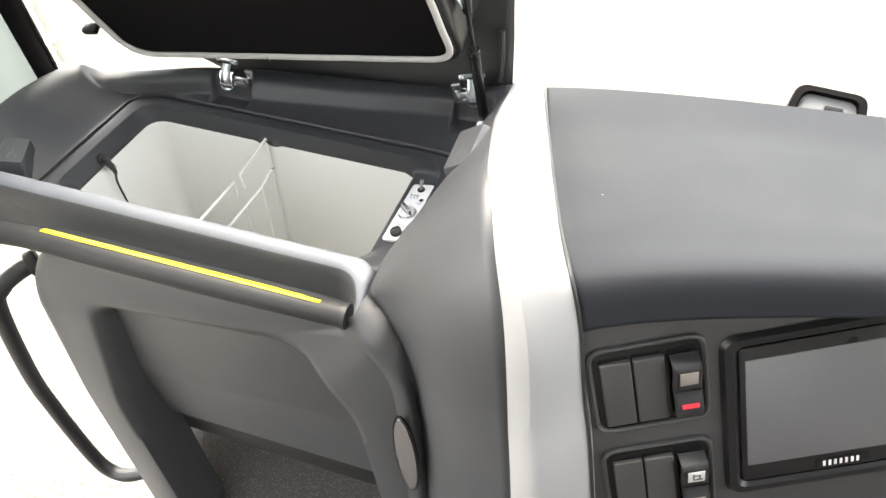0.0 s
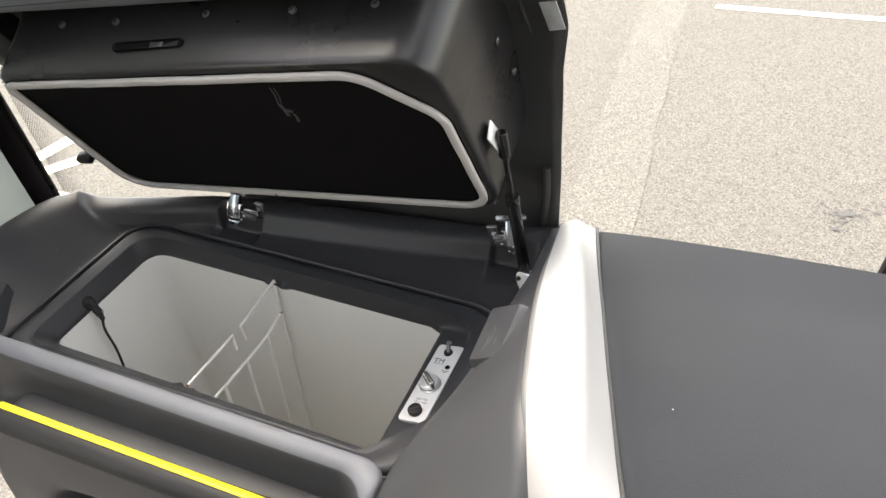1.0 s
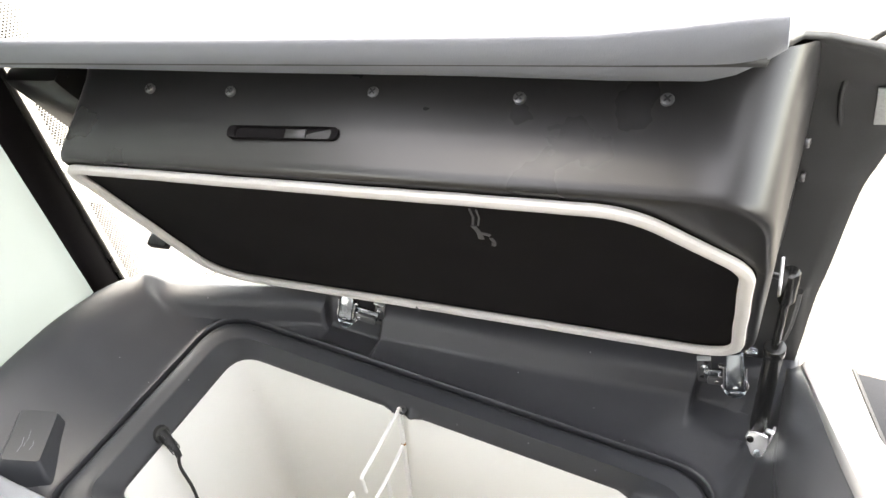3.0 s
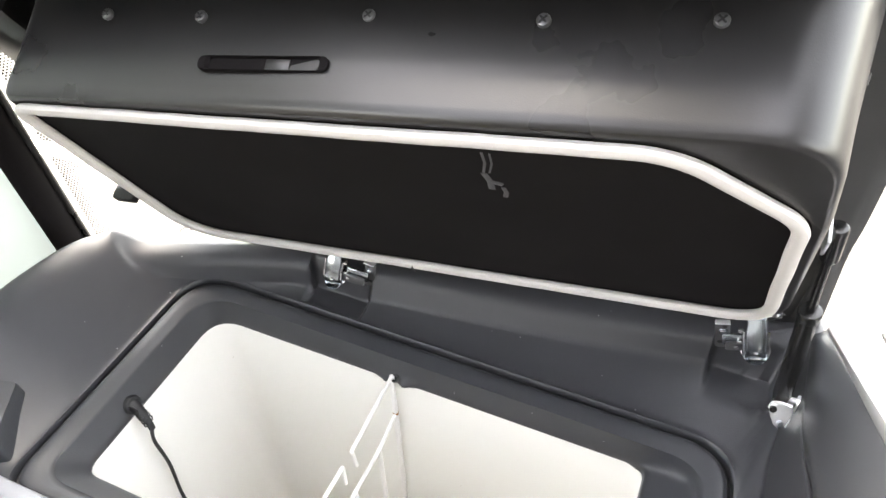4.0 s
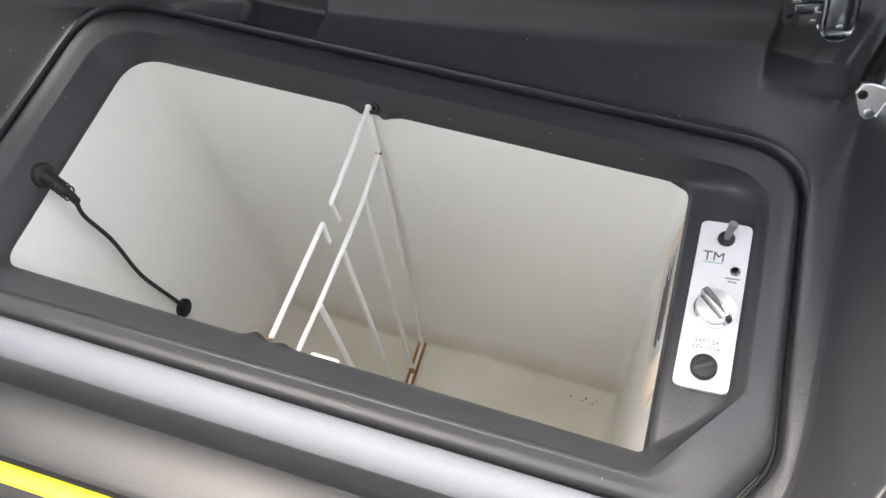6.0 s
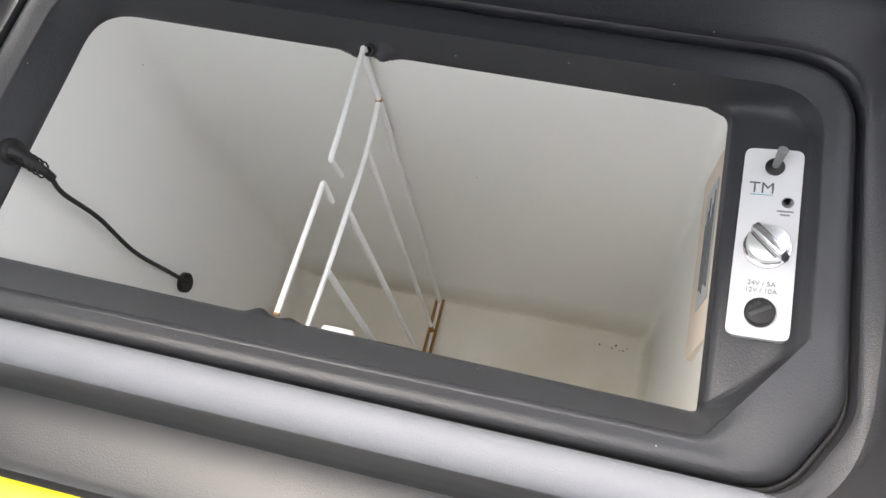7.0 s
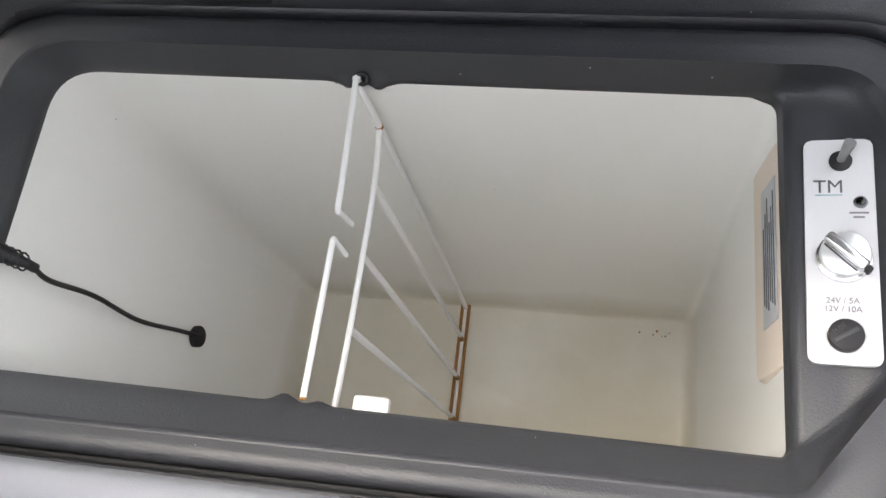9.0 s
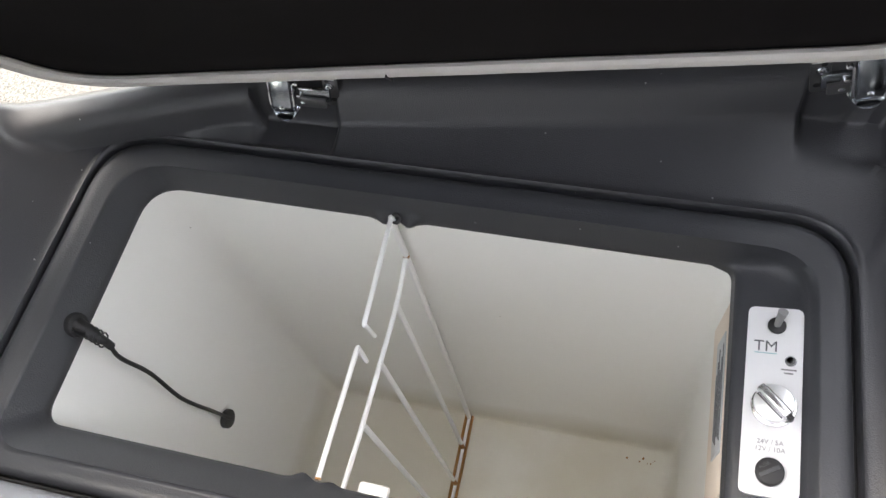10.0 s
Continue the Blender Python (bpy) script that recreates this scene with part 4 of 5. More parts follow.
def dash_camera():
    """A black rounded hood, narrower at the top, round a grey plate with a small hooded notch."""
    t = thing("dash_camera", "black rounded housing with a grey centre behind the dashboard pad", "camera", (1.02, 0.5, 1.55))
    m = Matrix.Translation((1.025, 0.50, 1.610)) @ pose(0, 0, 0, -42, 0, -6)
    o = rpoly([(-0.090, -0.075, 0.012), (-0.068, 0.064, 0.028), (0.068, 0.064, 0.028), (0.090, -0.075, 0.012)], 8, 3)
    ring = lambda k, y: [(q.x * k, y, q.y * k) for q in o]  # noqa: E731
    hood = [ring(0.90, 0.05), ring(0.98, 0.03), ring(1.0, -0.020), ring(0.97, -0.030), ring(0.80, -0.032), ring(0.76, -0.026), ring(0.75, -0.010)]
    part("housing", moved(ring_loft(hood, True), m), PANEL, t, "black plastic hood")
    part("stalk", tube([(1.025, 0.52, 1.23), (1.025, 0.515, 1.40), (1.025, 0.510, 1.56)], 0.018, 12), BLACK, t)
    f = part("face_plate", moved(ring_loft([ring(0.77, -0.008), ring(0.77, -0.014), ring(0.72, -0.016)], False, True), m), GREY, t, "grey back plate")
    part("notch", moved(box((0.012, -0.016, 0.026), (0.036, 0.006, 0.012), 0.003), m), BLACK, f)
    for x in (-0.012, 0.036):
        part("notch_rib", moved(box((x, -0.017, 0.006), (0.004, 0.006, 0.050), 0.0015), m), GREY, f)
    return t


dash_camera()


def dash_shelf():
    """The flat top behind ridge and pad, under the windscreen."""
    t = thing("dash_shelf", "dark grey shelf under the windscreen", "shelf", (0.6, 0.4, 1.5))
    xs = [-0.60 + 2.4 * i / 40 for i in range(41)]
    part("top", grid([[(x, min(screen_y(x, 1.24) - 0.002, 0.30 if k == 0 else 9) if k == 0 else screen_y(x, 1.24), 1.235) for x in xs] for k in (0, 1)]), DARK, t)
    return t


dash_shelf()

# ---- lid ----
LID = Matrix(((0.98505, -0.13699, -0.10444, -0.048), (0.02488, -0.48680, 0.87316, 0.150), (0.17046, 0.86270, 0.47612, 1.768), (0, 0, 0, 1)))


def lid_point(u, v, n):
    return LID @ Vector((u, v, n))


def shell_n(u, v):
    pr = [(-0.26, 0.02), (-0.22, 0.05), (-0.10, 0.115), (0.05, 0.172), (0.18, 0.195), (0.28, 0.172), (0.345, 0.118), (0.40, 0.05)]
    for (a, x), (b, y) in zip(pr, pr[1:]):
        if v <= b or b == 0.40:
            return x + (y - x) * smooth01((v - a) / (b - a)) * 0.5 + (y - x) * max(0, min(1, (v - a) / (b - a))) * 0.5
    return 0.05


def lid():
    t = thing("lid", "open black lid of the cool box with a grey seal", "lid", (0, 0.25, 1.68))
    # outer shell
    vs = [-0.225 + 0.605 * i / 44 for i in range(45)]
    right = [(-0.225, 0.438), (-0.09, 0.458), (0.06, 0.482), (0.14, 0.503), (0.20, 0.505), (0.2255, 0.4985), (0.2586, 0.480), (0.292, 0.412), (0.345, 0.398), (0.38, 0.39)]
    left = [(-0.225, 0.0), (-0.20, -0.18), (-0.13, -0.33), (-0.02, -0.43), (0.12, -0.52), (0.22, -0.55), (0.38, -0.55)]

    def edge(tab, v):
        for (a, x), (b, y) in zip(tab, tab[1:]):
            if v <= b:
                return x + (y - x) * max(0, (v - a) / (b - a))
        return tab[-1][1]
    rows = []
    for v in vs:
        a, b = edge(left, v), edge(right, v)
        rows.append([lid_point(a + (b - a) * k / 50, v, shell_n(0, v)) for k in range(51)])
    thick(part("shell", grid(rows), SHELL, t, "charcoal lid shell", sharp=60), 0.006, 1)
    # front lip: a rounded hem along the free edge
    lip = [(0.332, 0.106), (0.338, 0.094), (0.350, 0.0830), (0.366, 0.0750), (0.384, 0.0730), (0.396, 0.0755), (0.4025, 0.0800), (0.398, 0.087), (0.380, 0.100), (0.352, 0.119), (0.335, 0.132)]
    lp = [(p.x, p.y) for p in cr([(a, b, 0) for a, b in lip], 34)]
    foot = [(-0.56, 0.362), (-0.26, 0.360), (-0.06, 0.3555), (0.167, 0.353), (0.287, 0.349), (0.350, 0.350), (0.371, 0.358), (0.390, 0.373), (0.402, 0.386)]
    head = [(-0.56, 0.410), (-0.31, 0.408), (-0.09, 0.406), (0.185, 0.405), (0.280, 0.406), (0.340, 0.413), (0.377, 0.419), (0.394, 0.421), (0.402, 0.420)]
    us = [-0.56 + 0.962 * i / 90 for i in range(91)]
    rows = [[lid_point(u, edge(foot, u) + (v - 0.350) / 0.0525 * (edge(head, u) - edge(foot, u)), n) for u in us] for v, n in lp]
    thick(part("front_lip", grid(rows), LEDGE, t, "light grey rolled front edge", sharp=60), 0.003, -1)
    # inner box
    base = [(-0.297, 0.298, 0.022), (0.305, 0.302, 0.075), (0.390, 0.212, 0.055), (0.379, -0.032, 0.045), (-0.318, -0.006, 0.060)]
    p = rpoly(base, 9, 30)
    cen = Vector((0.04, 0.14))

    def grow(d):
        return [q + (q - cen).normalized() * d for q in p]
    edge_loop = rpoly([(-0.297, 0.317, 0.022), (0.4025, 0.320, 0.078), (0.4045, 0.200, 0.02), (0.392, -0.046, 0.050), (-0.330, -0.020, 0.070)], 9, 30)

    def wide(d):
        return [q + (q - cen).normalized() * d for q in edge_loop]
    loops = [[lid_point(q.x, q.y, 0.004) for q in grow(0.004)]]
    for d, n in ((-0.004, 0.002), (-0.001, 0.003), (0.002, 0.0065), (0.0035, 0.013), (0.0065, 0.05), (0.0125, 0.10)):
        loops.append([lid_point(q.x, q.y, n) for q in wide(d)])
    loops.append([lid_point(q.x, q.y, shell_n(q.x, q.y) - 0.002) for q in wide(0.0215)])
    part("inner_box", ring_loft(loops), LIDBOX, t, "satin black inner box", sharp=50)
    pan = bmesh.new()
    ring_loft([[lid_point(q.x, q.y, 0.003) for q in grow(0.006)], [lid_point(q.x, q.y, 0.005) for q in grow(-0.012)]], cap_last=True, bm=pan)
    part("inner_panel", pan, PANEL, t, "matt black insulated panel")
    path = [lid_point(q.x + 0.0005 * math.sin(71 * q.y) * math.sin(23 * q.x), q.y + 0.0006 * math.sin(67 * q.x) * math.sin(29 * q.x), -0.001) for q in grow(-0.001)]
    part("seal", tube(path, 0.0066, 10, closed=True, squash=0.8, up=LID.to_3x3() @ Vector((0, 0, 1))), SEAL, t, "pale grey sponge seal strip")
    part("seal_joint", moved(box((0, 0, 0), (0.0012, 0.0135, 0.011)), LID @ Matrix.Translation((0.0, -0.0195, -0.002))), LIDBOX, t)
    # slot in the upper wall
    out = rpoly([(-0.060, -0.0062, 0.006), (-0.060, 0.0062, 0.006), (0.060, 0.0062, 0.006), (0.060, -0.0062, 0.006)], 7, 6)
    slot_m = LID @ frame_of((1, -0.01, 0.03), (0, 1, -0.16), (-0.012, 0.3272, 0.0385))
    sl = part("slot", moved(ring_loft([at(out, -0.004), at(out, 0.0005), at(mixed(out, [Vector((0, 0))] * len(out), 0.06), 0.0012), at(mixed(out, [Vector((0, 0))] * len(out), 0.12), 0.0), at(mixed(out, [Vector((0, 0))] * len(out), 0.14), -0.003)], cap_last=True), slot_m), PANEL, t)
    part("slot_tab", moved(box((0.014, 0.000, -0.0026), (0.022, 0.009, 0.001), 0.0003), slot_m), LIDBOX, sl)
    # screws along the upper wall and the end wall
    for u, v, n, ax in ((-0.1898, 0.3295, 0.0812, (0, 1, -0.12)), (-0.0863, 0.3290, 0.0800, (0, 1, -0.12)), (0.0714, 0.3290, 0.0823, (0, 1, -0.12)), (0.2075, 0.3290, 0.0795, (0, 1, -0.12)), (0.3224, 0.3265, 0.0826, (0.10, 1, -0.12)), (0.3925, 0.3085, 0.1000, (0.66, 0.74, -0.12)), (0.4225, 0.180, 0.140, (1, 0.05, -0.2)), (0.423, 0.10, 0.150, (1, 0, -0.2))):
        m = LID @ frame_of(Vector(ax).orthogonal(), ax, (u, v, n))
        s = part("screw", moved(cyl((0, 0, -0.003), (0, 0, 0.0022), 0.0052, 16, bev=0.0012), m), ZINC if u > 0.39 and v > 0.30 else DULLZINC, t)
        cross = bmesh.new()
        box((0, 0, 0.0023), (0.007, 0.0014, 0.0006), bm=cross)
        box((0, 0, 0.0024), (0.0014, 0.007, 0.0006), bm=cross)
        part("cross_slot", moved(cross, m), BLACK, s)
    # striker patch in its shallow dish on the flange
    pm = LID @ frame_of((1, 0.06, 0.0), (0, 0.05, -1), (0.4865, 0.165, 0.1905))
    part("striker_patch", moved(box((0, 0, 0.001), (0.0235, 0.053, 0.002), 0.0006), pm), FOIL, t, "rough silver foil patch")
    arc = [pm @ Vector((0.040 * math.cos(a), 0.100 * math.sin(a), -0.001)) for a in [radians(104 + 152 * i / 30) for i in range(31)]]
    part("dish_edge", tube(arc, 0.0028, 8), SHELL, t)
    rib = [lid_point(0.415, -0.20, 0.058), lid_point(0.428, -0.15, 0.082), lid_point(0.434, -0.10, 0.108)]
    part("rib", tube(cr(rib, 10), 0.006, 8), SHELL, t)
    # blistered glue between seal and end wall
    rg = random.Random(8)
    glue = bmesh.new()
    for q in range(26):
        u, v, r = 0.3885 + rg.uniform(-0.0045, 0.0045), -0.028 + 0.066 * q / 26, rg.uniform(0.0012, 0.0030)
        bmesh.ops.create_icosphere(glue, subdivisions=1, radius=r, matrix=LID @ Matrix.Translation((u, v, 0.0035)) @ Matrix.Diagonal((1, 1.3, 0.5, 1)))
    part("glue_beads", glue, DULLZINC, t, "dried grey glue blisters")
    part("stop_tab", moved(box((-0.37, 0.065, 0.012), (0.034, 0.014, 0.022), 0.004), LID), LIDBOX, t)
    # dark catch at the far end, and dry scratches on the panel
    part("end_catch", moved(box((-0.47, 0.20, 0.15), (0.10, 0.15, 0.05), 0.012), LID), LIDBOX, t)
    for a, b, w in (((0.164, 0.272), (0.156, 0.237), 0.0012), ((0.170, 0.271), (0.161, 0.237), 0.0009), ((0.156, 0.236), (0.155, 0.207), 0.0030), ((0.155, 0.222), (0.167, 0.217), 0.0034), ((0.166, 0.212), (0.163, 0.193), 0.0022)):
        part("dry_mark", tube([lid_point(*a, 0.0047), lid_point((a[0] + b[0]) / 2 + 0.002, (a[1] + b[1]) / 2, 0.0046), lid_point(*b, 0.0047)], w, 6, squash=0.15, up=LID.to_3x3() @ Vector((0, 0, 1))), DARK, t)
    return t


lid()


def rounded_plate(w, h, r, d, m):
    """A rounded plate of thickness d, standing in the xz plane of m, its face towards -y."""
    o = rpoly([(-w / 2, -h / 2, r), (-w / 2, h / 2, r), (w / 2, h / 2, r), (w / 2, -h / 2, r)], 5, 1)
    i = mixed(o, [Vector((0, 0))] * len(o), 0.05)
    return moved(ring_loft([[(q.x, d, q.y) for q in o], [(q.x, 0.0006, q.y) for q in o], [(q.x, 0, q.y) for q in i]], True, True), m)


def hinge(m, side, reach):
    """A cranked cabinet hinge: wing screwed to the back of its pocket, link, hinge cup, channel arm and lid plate."""
    t = thing("hinge", "zinc-plated cranked hinge between console and lid", "hinge", group="lid hinges", m=cab(m))
    turn = Matrix.Diagonal((side, 1, 1, 1))
    at_ = lambda x, y, z: turn @ Matrix.Translation((x, y, z))  # noqa: E731
    # wing with its folded top tab, two holes and a screw
    w = part("wing_plate", rounded_plate(0.019, 0.066, 0.006, 0.0022, at_(reach, -0.004, -0.003)), DULLZINC, t, local=True)
    part("folded_tab", moved(box((reach, -0.0085, 0.0285), (0.019, 0.010, 0.0018), 0.0006), turn), BRIGHT, w, local=True)
    for x, z, r in ((reach - 0.003, 0.014, 0.0030), (reach + 0.003, -0.022, 0.0034)):
        part("screw_hole", moved(cyl((x, -0.0030, z), (x, -0.0046, z), r, 14), turn), BLACK, w, local=True)
    b = part("bolt", moved(cyl((reach - 0.001, -0.003, 0.004), (reach - 0.001, -0.0078, 0.004), 0.0040, 14, bev=0.0012), turn), CHROME, t, local=True)
    part("washer", moved(cyl((reach - 0.001, -0.003, 0.004), (reach - 0.001, -0.0052, 0.004), 0.0058, 18), turn), ZINC, b, local=True)
    # link and rivets between wing and cup
    part("link", moved(box(((reach + 0.016) / 2, -0.010, -0.008), (reach - 0.014, 0.006, 0.024), 0.0022), turn), ZINC, t, local=True)
    part("link", moved(box(((reach + 0.012) / 2, -0.016, -0.018), (reach - 0.020, 0.005, 0.018), 0.0018), turn), DULLZINC, t, local=True)
    for x, z in ((0.019, -0.006), (0.024, -0.019), (0.0185, 0.018)):
        part("rivet", moved(cyl((x, -0.012, z), (x, -0.0195, z), 0.0036, 12, bev=0.0012), turn), CHROME, t, local=True)
    # cheek: a rounded lobe on the wing's side, with a flanged edge
    for x, r in ((0.0135, 0.0165), (-0.0155, 0.0145)):
        lobe = lambda q: [(x + q, -0.008 + r * 0.95 * math.cos(a), -0.020 + r * math.sin(a)) for a in [k * math.pi / 10 for k in range(20)]]  # noqa: E731
        part("cheek", moved(ring_loft([lobe(0.0), lobe(0.0020)], True, True), turn), ZINC, t, local=True)
    # cup at the foot: a bowl with a rolled lip
    bowl = []
    for k in range(9):
        a = k / 8 * math.pi * 0.62
        bowl.append([(0.0175 * math.cos(b) * (0.62 + 0.38 * math.cos(a)), -0.013 - 0.013 * math.sin(a) * 0.9 + 0.006 * math.sin(b), -0.031 - 0.010 * (1 - math.cos(a)) + 0.0135 * math.sin(b) * math.cos(a * 0.75)) for b in [q * math.pi / 12 for q in range(24)]])
    c = part("cup", moved(ring_loft(bowl, False, True), turn), ZINC, t, local=True)
    part("cup_lip", moved(tube(bowl[0], 0.0016, 6, closed=True), turn), CHROME, c, local=True)
    # channel arm: flat bright face with folded sides, curving from lid to cup
    pts = cr([(0.0, -0.026, -0.034), (0.0, -0.0285, -0.022), (0.0, -0.026, 0.000), (0.0, -0.021, 0.022), (0.0, -0.012, 0.046)], 18)
    prof = [(-0.0118, 0.015), (-0.0128, 0.0028), (-0.0116, 0.0006), (-0.0095, 0.0), (0.0095, 0.0), (0.0116, 0.0006), (0.0128, 0.0028), (0.0118, 0.015)]
    thick(part("arm", moved(grid([[(x * (1 - 0.10 * smooth01((p.z - 0.01) / 0.03)), p.y + d, p.z) for x, d in prof] for p in pts]), turn), ZINC, t, local=True, sharp=25), 0.0018)
    for x in (-0.0150, 0.0150):
        part("edge_flange", moved(tube([(x, p.y + 0.004, p.z) for p in pts[:13]], 0.0016, 6), turn), CHROME, t, local=True)
    part("adjusting_screw", moved(cyl((0.0, -0.0262, -0.022), (0.0, -0.0305, -0.022), 0.0036, 14, bev=0.001), turn), CHROME, t, local=True)
    spring = [(0.004 + 0.0008 * q, -0.010 + 0.0056 * math.cos(q * 0.9), -0.012 + 0.0056 * math.sin(q * 0.9)) for q in range(26)]
    part("spring", moved(tube(spring, 0.0012, 6), turn), DULLZINC, t, local=True)
    # plate on the lid with two small bolts at each end
    lp = part("lid_plate", rounded_plate(0.060, 0.019, 0.007, 0.003, at_(0.000, -0.010, 0.050)), ZINC, t, local=True)
    for x in (-0.025, -0.0185, 0.0185, 0.025):
        part("bolt", moved(cyl((x, -0.0095, 0.050), (x, -0.0145, 0.0500), 0.0031, 6, bev=0.0008), turn), CHROME, lp, local=True)
    return t


hinge(Matrix.Translation((-0.1850, 0.2130, 1.6560)) @ pose(0, 0, 0, -6, 5, 4) @ Matrix.Diagonal((0.80, 0.80, 0.66, 1)), 1, 0.058)
hinge(Matrix.Translation((0.3420, 0.2740, 1.6850)) @ pose(0, 0, 0, -6, -13, 8) @ Matrix.Diagonal((0.90, 0.80, 0.66, 1)), -1, 0.041)


def gas_strut():
    t = thing("gas_strut", "black gas strut holding the lid open", "gas strut", (0.388, 0.197, 1.62))
    foot, top = Vector((0.3825, 0.206, 1.6595)), Vector((0.3505, 0.160, 1.936))
    d = (top - foot).normalized()
    part("cylinder", cyl(foot + d * 0.012, foot + d * 0.168, 0.0098, 20, bev=0.002), GLOSS, t)
    part("collar", cyl(foot + d * 0.160, foot + d * 0.174, 0.0112, 20, bev=0.002), GLOSS, t)
    part("rod", cyl(foot + d * 0.170, top - d * 0.02, 0.0042, 14), GLOSS, t)
    part("end_socket", cyl(top - d * 0.032, top + d * 0.012, 0.0088, 16, bev=0.003), GLOSS, t)
    part("end_socket", cyl(foot - d * 0.010, foot + d * 0.020, 0.0086, 16, bev=0.003), GLOSS, t)
    part("ball_stud", cyl(top, top + Vector((-0.032, 0.010, -0.008)), 0.0035, 12), CHROME, t)
    part("lid_bracket", moved(box((0, 0, 0), (0.003, 0.028, 0.062), 0.0010), LID @ Matrix.Translation((0.4135, 0.090, 0.045)) @ pose(0, 0, 0, 80, 0, 0)), BRIGHT, t, "zinc-plated bracket")
    pl = [(0.3700, 1.669), (0.3725, 1.677), (0.3800, 1.679), (0.3940, 1.678), (0.3970, 1.669), (0.3955, 1.657), (0.3925, 1.6500), (0.3870, 1.6475), (0.3815, 1.6505), (0.3750, 1.6600)]
    lean = lambda x, z, d: Vector((x, 0.177 + (z - 1.64) * 0.40 + d * 0.9, z - 0.007 + d * -0.35))  # noqa: E731
    mid = lambda s: [((x - 0.384) * s + 0.384, (z - 1.660) * s + 1.660) for x, z in pl]  # noqa: E731
    bm = ring_loft([[lean(x, z, 0.006) for x, z in pl], [lean(x, z, 0.0012) for x, z in pl], [lean(x, z, 0.0) for x, z in mid(0.92)]], True, True)
    fb = part("foot_bracket", bm, KNOB, t, "bright zinc-plated foot bracket")
    for x, z, mat in ((0.3760, 1.6690, GLOSS), (0.3875, 1.6545, ZINC)):
        part("screw", cyl(lean(x, z, 0.001), lean(x, z, -0.003), 0.0040, 14, bev=0.001), mat, fb)
    part("upright", tube([lean(0.3960, 1.652, 0), lean(0.4000, 1.664, 0.004), lean(0.4010, 1.676, 0.008)], [0.003, 0.0045, 0.0035], 8), BRIGHT, fb)
    pin = part("pin", cyl(foot + Vector((0.004, 0, 0.004)), (0.4080, 0.2040, 1.6690), 0.0036, 12, bev=0.0008), BRIGHT, t)
    part("nut", cyl((0.3985, 0.2055, 1.6670), (0.4060, 0.2042, 1.6688), 0.0068, 6, bev=0.0010), BRIGHT, pin)
    return t


gas_strut()


def buffer(name, m, label, mat, foot=1.5):
    t = thing(name, label, "buffer", group="lid buffers", m=cab(m))
    o = [(-0.026, -0.040, 0.006), (-0.026, 0.040, 0.006), (0.026, 0.040, 0.006), (0.026, -0.040, 0.006)]
    a, b = rpoly(o, 6, 3), rpoly([(x * 0.72, y * 0.86, 0.005) for x, y, r in o], 6, 3)
    skirt = rpoly([(x * (foot if x > 0 else 1.5), y * 1.25, 0.012) for x, y, r in o], 6, 3)
    part("body", ring_loft([at(skirt, -0.04), at(mixed(skirt, a, 0.55), -0.022), at(a, 0.0), at(mixed(a, b, 0.7), 0.020), at(b, 0.024)], cap_last=True), mat, t, local=True, sharp=30)
    for x, y0, y1 in ((-0.006, -0.024, -0.004), (-0.002, -0.016, 0.006), (0.005, -0.020, -0.008)):
        part("scuff", tube([(x, y0, 0.0241), (x + 0.002, (y0 + y1) / 2, 0.0241), (x + 0.001, y1, 0.0241)], 0.0003, 5, squash=0.3), LEDGE, t, local=True)
    return t


buffer("lid_buffer", Matrix.Translation((-0.446, -0.151, 1.624)) @ pose(0, 0, 0, 0, 14, 28) @ Matrix.Diagonal((1.15, 1.08, 1.15, 1)), "grey scuffed lid buffer on the console's end", RIM, 2.3)
buffer("lid_buffer", Matrix.Translation((0.4435, -0.0915, 1.8070)) @ pose(0, 0, 0, 16, -36, -12) @ Matrix.Diagonal((1.3, 1.15, 1, 1)), "grey scuffed lid buffer beside the silver trim", SIDE)

# ---- cool box contents ----


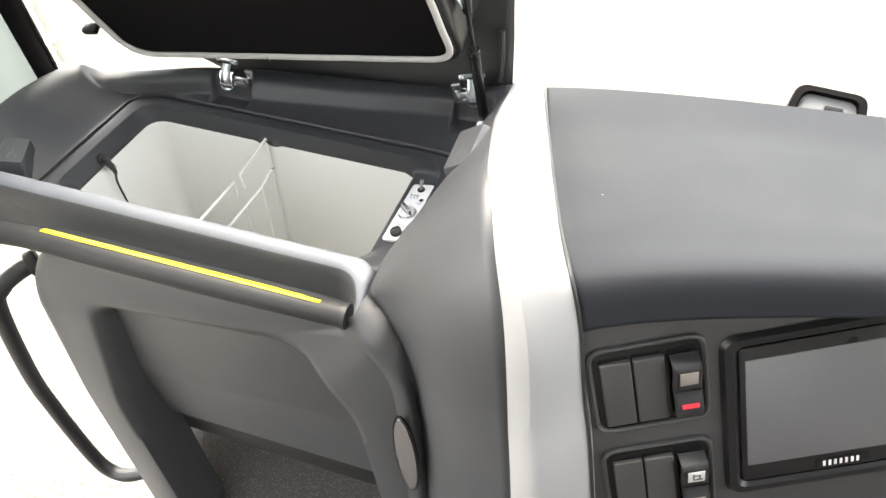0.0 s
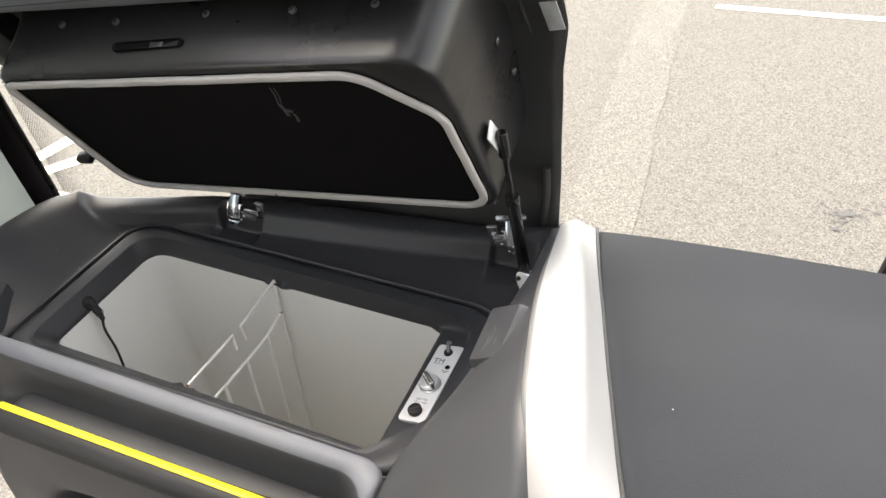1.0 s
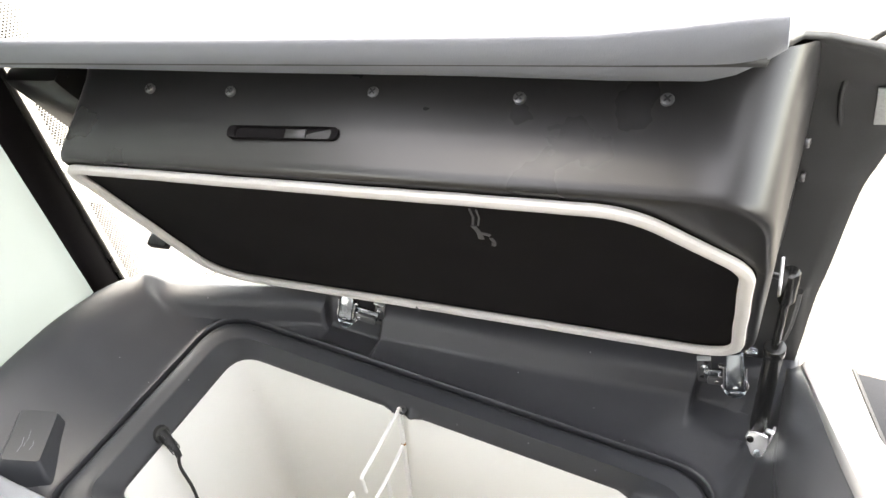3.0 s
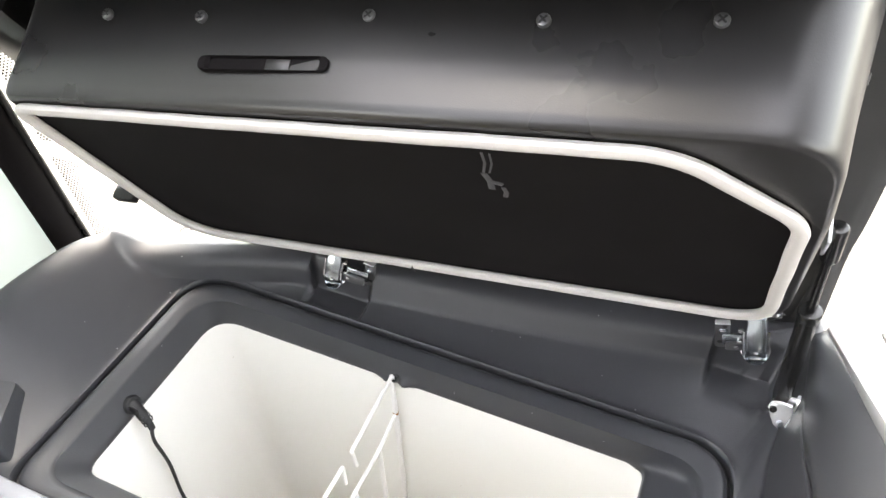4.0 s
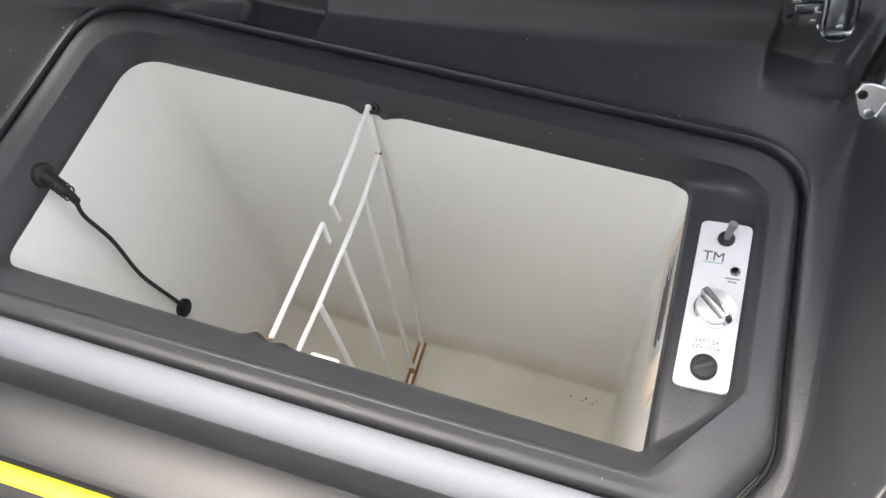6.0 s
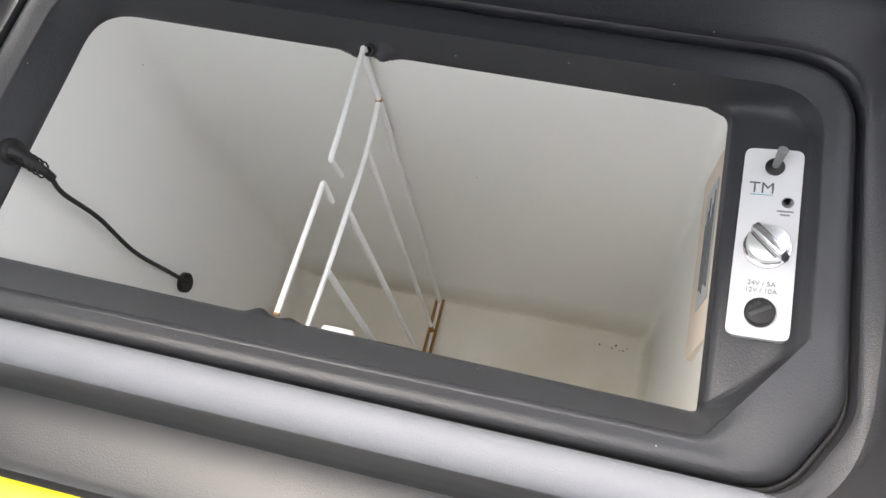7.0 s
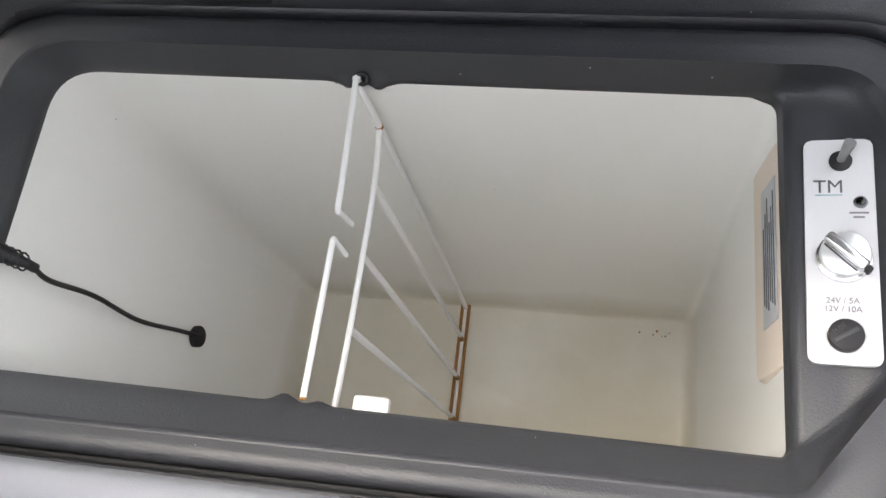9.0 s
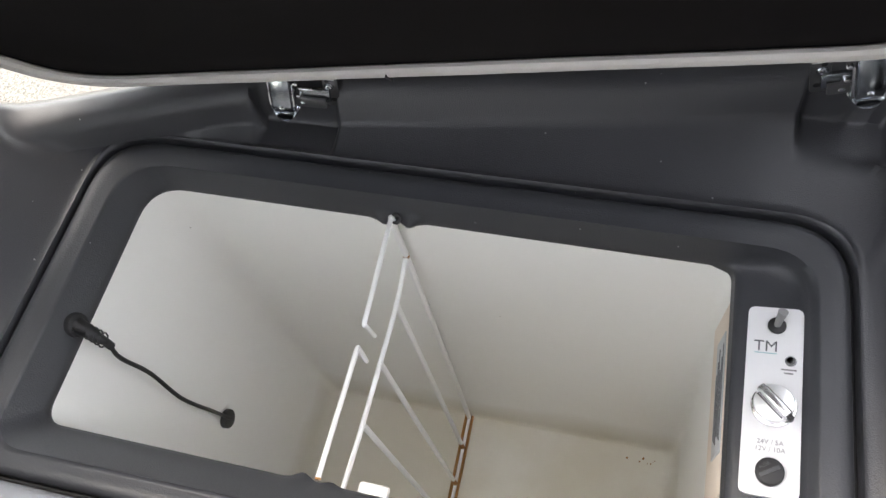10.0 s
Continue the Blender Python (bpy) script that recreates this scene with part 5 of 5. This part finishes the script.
def wire_divider():
    t = thing("wire_divider", "white coated wire divider with rusty lower ends", "wire divider", (-0.03, 0, 1.0))
    lean = lambda y, z: Vector((-0.0635 + (1.56 - z) * 0.068, y, z))  # noqa: E731
    yb = lambda z: 0.1250 + (z - 1.5) * 0.062 - 0.0105  # noqa: E731  back of the divider follows the liner
    part("back_wire", tube(cr([lean(0.1195, 1.578), lean(0.1165, 1.55), lean(0.1150, 1.508), lean(yb(1.3) + 0.001, 1.3), lean(yb(1.02), 1.016), lean(yb(1.02) - 0.006, 1.009)], 44), 0.0034, 10), WIRE, t)
    part("top_wire", tube(cr([lean(0.115, 1.505), lean(0.061, 1.4935), lean(-0.005, 1.4945), lean(-0.070, 1.497), lean(-0.126, 1.502), lean(-0.142, 1.505)], 30), 0.0026, 10), WIRE, t)
    for y, y2 in ((0.0615, 0.036), (-0.005, -0.021), (-0.070, -0.079)):
        part("rail", tube([lean(y, 1.494), lean(y2, 1.012)], [0.0033, 0.0033], 10), WIRE, t)
    part("hanger", tube(cr([lean(0.1205, 1.578), lean(0.10, 1.576), lean(0.03, 1.569), lean(0.0085, 1.5675), lean(0.0075, 1.560), lean(0.0095, 1.533)], 34), 0.0025, 10), WIRE, t)
    part("hanger", tube(cr([lean(-0.140, 1.5705), lean(-0.12, 1.570), lean(-0.034, 1.567), lean(-0.0175, 1.5665), lean(-0.0165, 1.560), lean(-0.0180, 1.535)], 34), 0.0025, 10), WIRE, t)
    for k in (-0.0050, 0.0050):
        part("foot_wire", tube([lean(yb(1.012) + 0.004, 1.009) + Vector((k, 0, 0)), lean(-0.118, 1.009) + Vector((k, 0, 0))], 0.0024, 8), RUST, t, "rusty brown lower wire")
    part("foot_core", tube([lean(yb(1.012), 1.0085), lean(-0.116, 1.0085)], 0.0026, 8), WIRE, t)
    for y2 in (0.036, -0.021, -0.079):
        part("rust_tip", tube([lean(y2 - 0.001, 1.012), lean(y2, 1.030)], [0.0038, 0.0035], 8), RUST, t)
    part("rust_tip", tube([lean(-0.1400, 1.5706), lean(-0.1380, 1.5706)], 0.0027, 8), RUST, t)
    part("rust_tip", tube([lean(0.1150, 1.5035), lean(0.1150, 1.5075)], 0.0038, 8), RUST, t)
    part("clip", box(lean(-0.137, 1.535) + Vector((0.036, 0.002, -0.014)), (0.029, 0.018, 0.008), 0.003), WIRE, t, "white plastic clip")
    return t


wire_divider()


def lamp_lead():
    t = thing("plug_lead", "black angled plug with a thin cable into a rubber grommet", "cable", (-0.33, -0.04, 1.55))
    part("knob", cyl((-0.354, -0.048, 1.5765), (-0.337, -0.048, 1.581), 0.0125, 24, bev=0.003), BLACK, t)
    part("plug", tube(cr([(-0.340, -0.048, 1.5805), (-0.329, -0.051, 1.578), (-0.319, -0.054, 1.572), (-0.313, -0.055, 1.565)], 16), [0.0088 - 0.0052 * i / 15 for i in range(16)], 12), BLACK, t)
    for i in range(4):
        part("ridge", tube([(-0.327 + 0.004 * i, -0.0515 - 0.001 * i + 0.0072 * math.cos(a), 1.5770 - 0.0028 * i + 0.0072 * math.sin(a)) for a in [q * math.pi / 6 for q in range(12)]], 0.0009, 5, closed=True), BLACK, t)
    part("loop", tube([(-0.333 + 0.006 * math.cos(a), -0.055, 1.582 + 0.006 * math.sin(a)) for a in [k * math.pi / 6 for k in range(12)]], 0.0016, 6, closed=True), LIDBOX, t)
    part("strain_relief", cyl((-0.3135, -0.055, 1.566), (-0.3105, -0.0565, 1.557), 0.0042, 12, bev=0.001), BLACK, t)
    part("lead", tube(cr([(-0.311, -0.056, 1.560), (-0.312, -0.060, 1.535), (-0.310, -0.0555, 1.475), (-0.306, -0.0590, 1.40), (-0.302, -0.051, 1.325), (-0.2955, -0.047, 1.282)], 50), 0.0024, 8), BLACK, t)
    part("grommet", cyl((-0.306, -0.048, 1.2795), (-0.2955, -0.0475, 1.2812), 0.0125, 24, bev=0.0015), BLACK, t)
    return t


lamp_lead()

CTRL = frame_of((0.036, -0.0006, 0.0075), (-0.2, 0.0, 1.0), (0.2985, 0.0, 1.5775))


def control_plate():
    t = thing("control_plate", "white enamelled control plate with knob, switch and fuse cap", "control panel", m=cab(CTRL))
    o = rpoly([(-0.0224, -0.082, 0.007), (-0.0224, 0.082, 0.007), (0.0222, 0.082, 0.007), (0.0222, -0.082, 0.007)], 6, 3)
    part("plate", ring_loft([at(o, -0.004), at(o, 0.0012), at(mixed(o, [Vector((0, 0))] * len(o), 0.02), 0.0016)], cap_last=True), PLATE, t, local=True)
    # toggle switch
    part("switch_nut", cyl((0.0010, 0.0640, 0.0014), (0.0010, 0.0640, 0.0055), 0.0075, 18, bev=0.001), BLACK, t, local=True)
    part("toggle", tube([(0.0010, 0.0640, 0.004), (0.0030, 0.0665, 0.014), (0.0050, 0.0690, 0.022)], [0.0028, 0.0034, 0.0042], 12), GREY, t, local=True)
    # indicator
    part("indicator_ring", cyl((0.0128, 0.0328, 0.0014), (0.0128, 0.0328, 0.0030), 0.0046, 18, bev=0.0008), DULLZINC, t, local=True)
    part("indicator", cyl((0.0128, 0.0328, 0.0024), (0.0128, 0.0328, 0.0040), 0.0033, 16, bev=0.0008), GLOSS, t, local=True)
    # rotary knob: dished cap, reflected sky put into its paler metal, grip bar across it, dark pointer and shadow
    # groove
    kx, ky = 0.0010, -0.0085
    part("knob_skirt", cyl((kx, ky, 0.0014), (kx, ky, 0.0050), 0.0176, 40, bev=0.001), KNOB, t, local=True)
    part("groove", cyl((kx, ky, 0.0050), (kx, ky, 0.0062), 0.0148, 40), BLACK, t, local=True)
    k = part("knob", cyl((kx, ky, 0.0060), (kx, ky, 0.0135), 0.0158, 40, bev=0.0022), BRIGHT, t, "polished metal rotary knob", local=True)
    tilt = Euler((0, 0, radians(45))).to_matrix()
    part("grip", box((kx, ky, 0.0155), (0.0078, 0.0325, 0.0090), 0.0022, tilt, seg=3), KNOB, k, local=True)
    for q in (-1, 1):
        part("grip_groove", box((kx + q * 0.0034, ky + q * 0.0034, 0.0139), (0.0012, 0.0270, 0.0008), 0.0002, tilt), DARK, k, local=True)
    part("pointer", box((kx + 0.0122, ky - 0.0122, 0.0150), (0.0044, 0.0050, 0.0084), 0.001, tilt), BLACK, k, local=True)
    # fuse cap
    fc = part("fuse_cap", cyl((0.0002, -0.0635, 0.0014), (0.0002, -0.0635, 0.0100), 0.0108, 30, bev=0.0015), BLACK, t, "black screw-in fuse cap", local=True)
    part("coin_slot", box((0.0002, -0.0635, 0.0101), (0.0165, 0.0030, 0.0008), 0.0002, Euler((0, 0, radians(32))).to_matrix()), DARK, fc, local=True)
    cm = CTRL
    words("TM", 0.0140, cm @ Matrix.Translation((-0.0070, 0.0445, 0.0018)), INK, t, "lettering")
    part("underline", box((-0.0070, 0.0385, 0.0018), (0.0175, 0.0008, 0.0004)), BLUEINK, t, local=True)
    words("24V / 5A", 0.0056, cm @ Matrix.Translation((-0.0004, -0.0386, 0.0018)), PRINT, t, "lettering")
    words("12V / 10A", 0.0056, cm @ Matrix.Translation((-0.0004, -0.0445, 0.0018)), PRINT, t, "lettering")
    words("FUSE", 0.0042, cm @ Matrix.Translation((-0.0040, -0.0598, 0.0102)) @ pose(0, 0, 0, 0, 0, 40), DARK, t, "lettering")
    for y, w in ((0.0250, 0.012), (0.0218, 0.007)):
        part("print_bar", box((0.0115, y, 0.0018), (w, 0.0013, 0.0003)), GREY, t, local=True)
    return t


control_plate()


def cooling_unit():
    t = thing("cooling_unit", "cream plastic cooling unit with a silver data label", "cooling unit", (0.28, 0, 1.4))
    part("case", box((0.2845, 0.007, 1.518), (0.040, 0.177, 0.068), 0.005), CREAM, t)
    lb = part("data_label", box((0.2642, 0.010, 1.531), (0.001, 0.112, 0.036), 0.0003), PAPER, t, "silver data label with small print")
    for i in range(6):
        part("print_bar", box((0.2635, 0.010 - 0.004 * (i % 3), 1.545 - 0.0052 * i), (0.0006, 0.090 - 0.014 * (i % 3), 0.0018)), INK, lb)
    return t


cooling_unit()
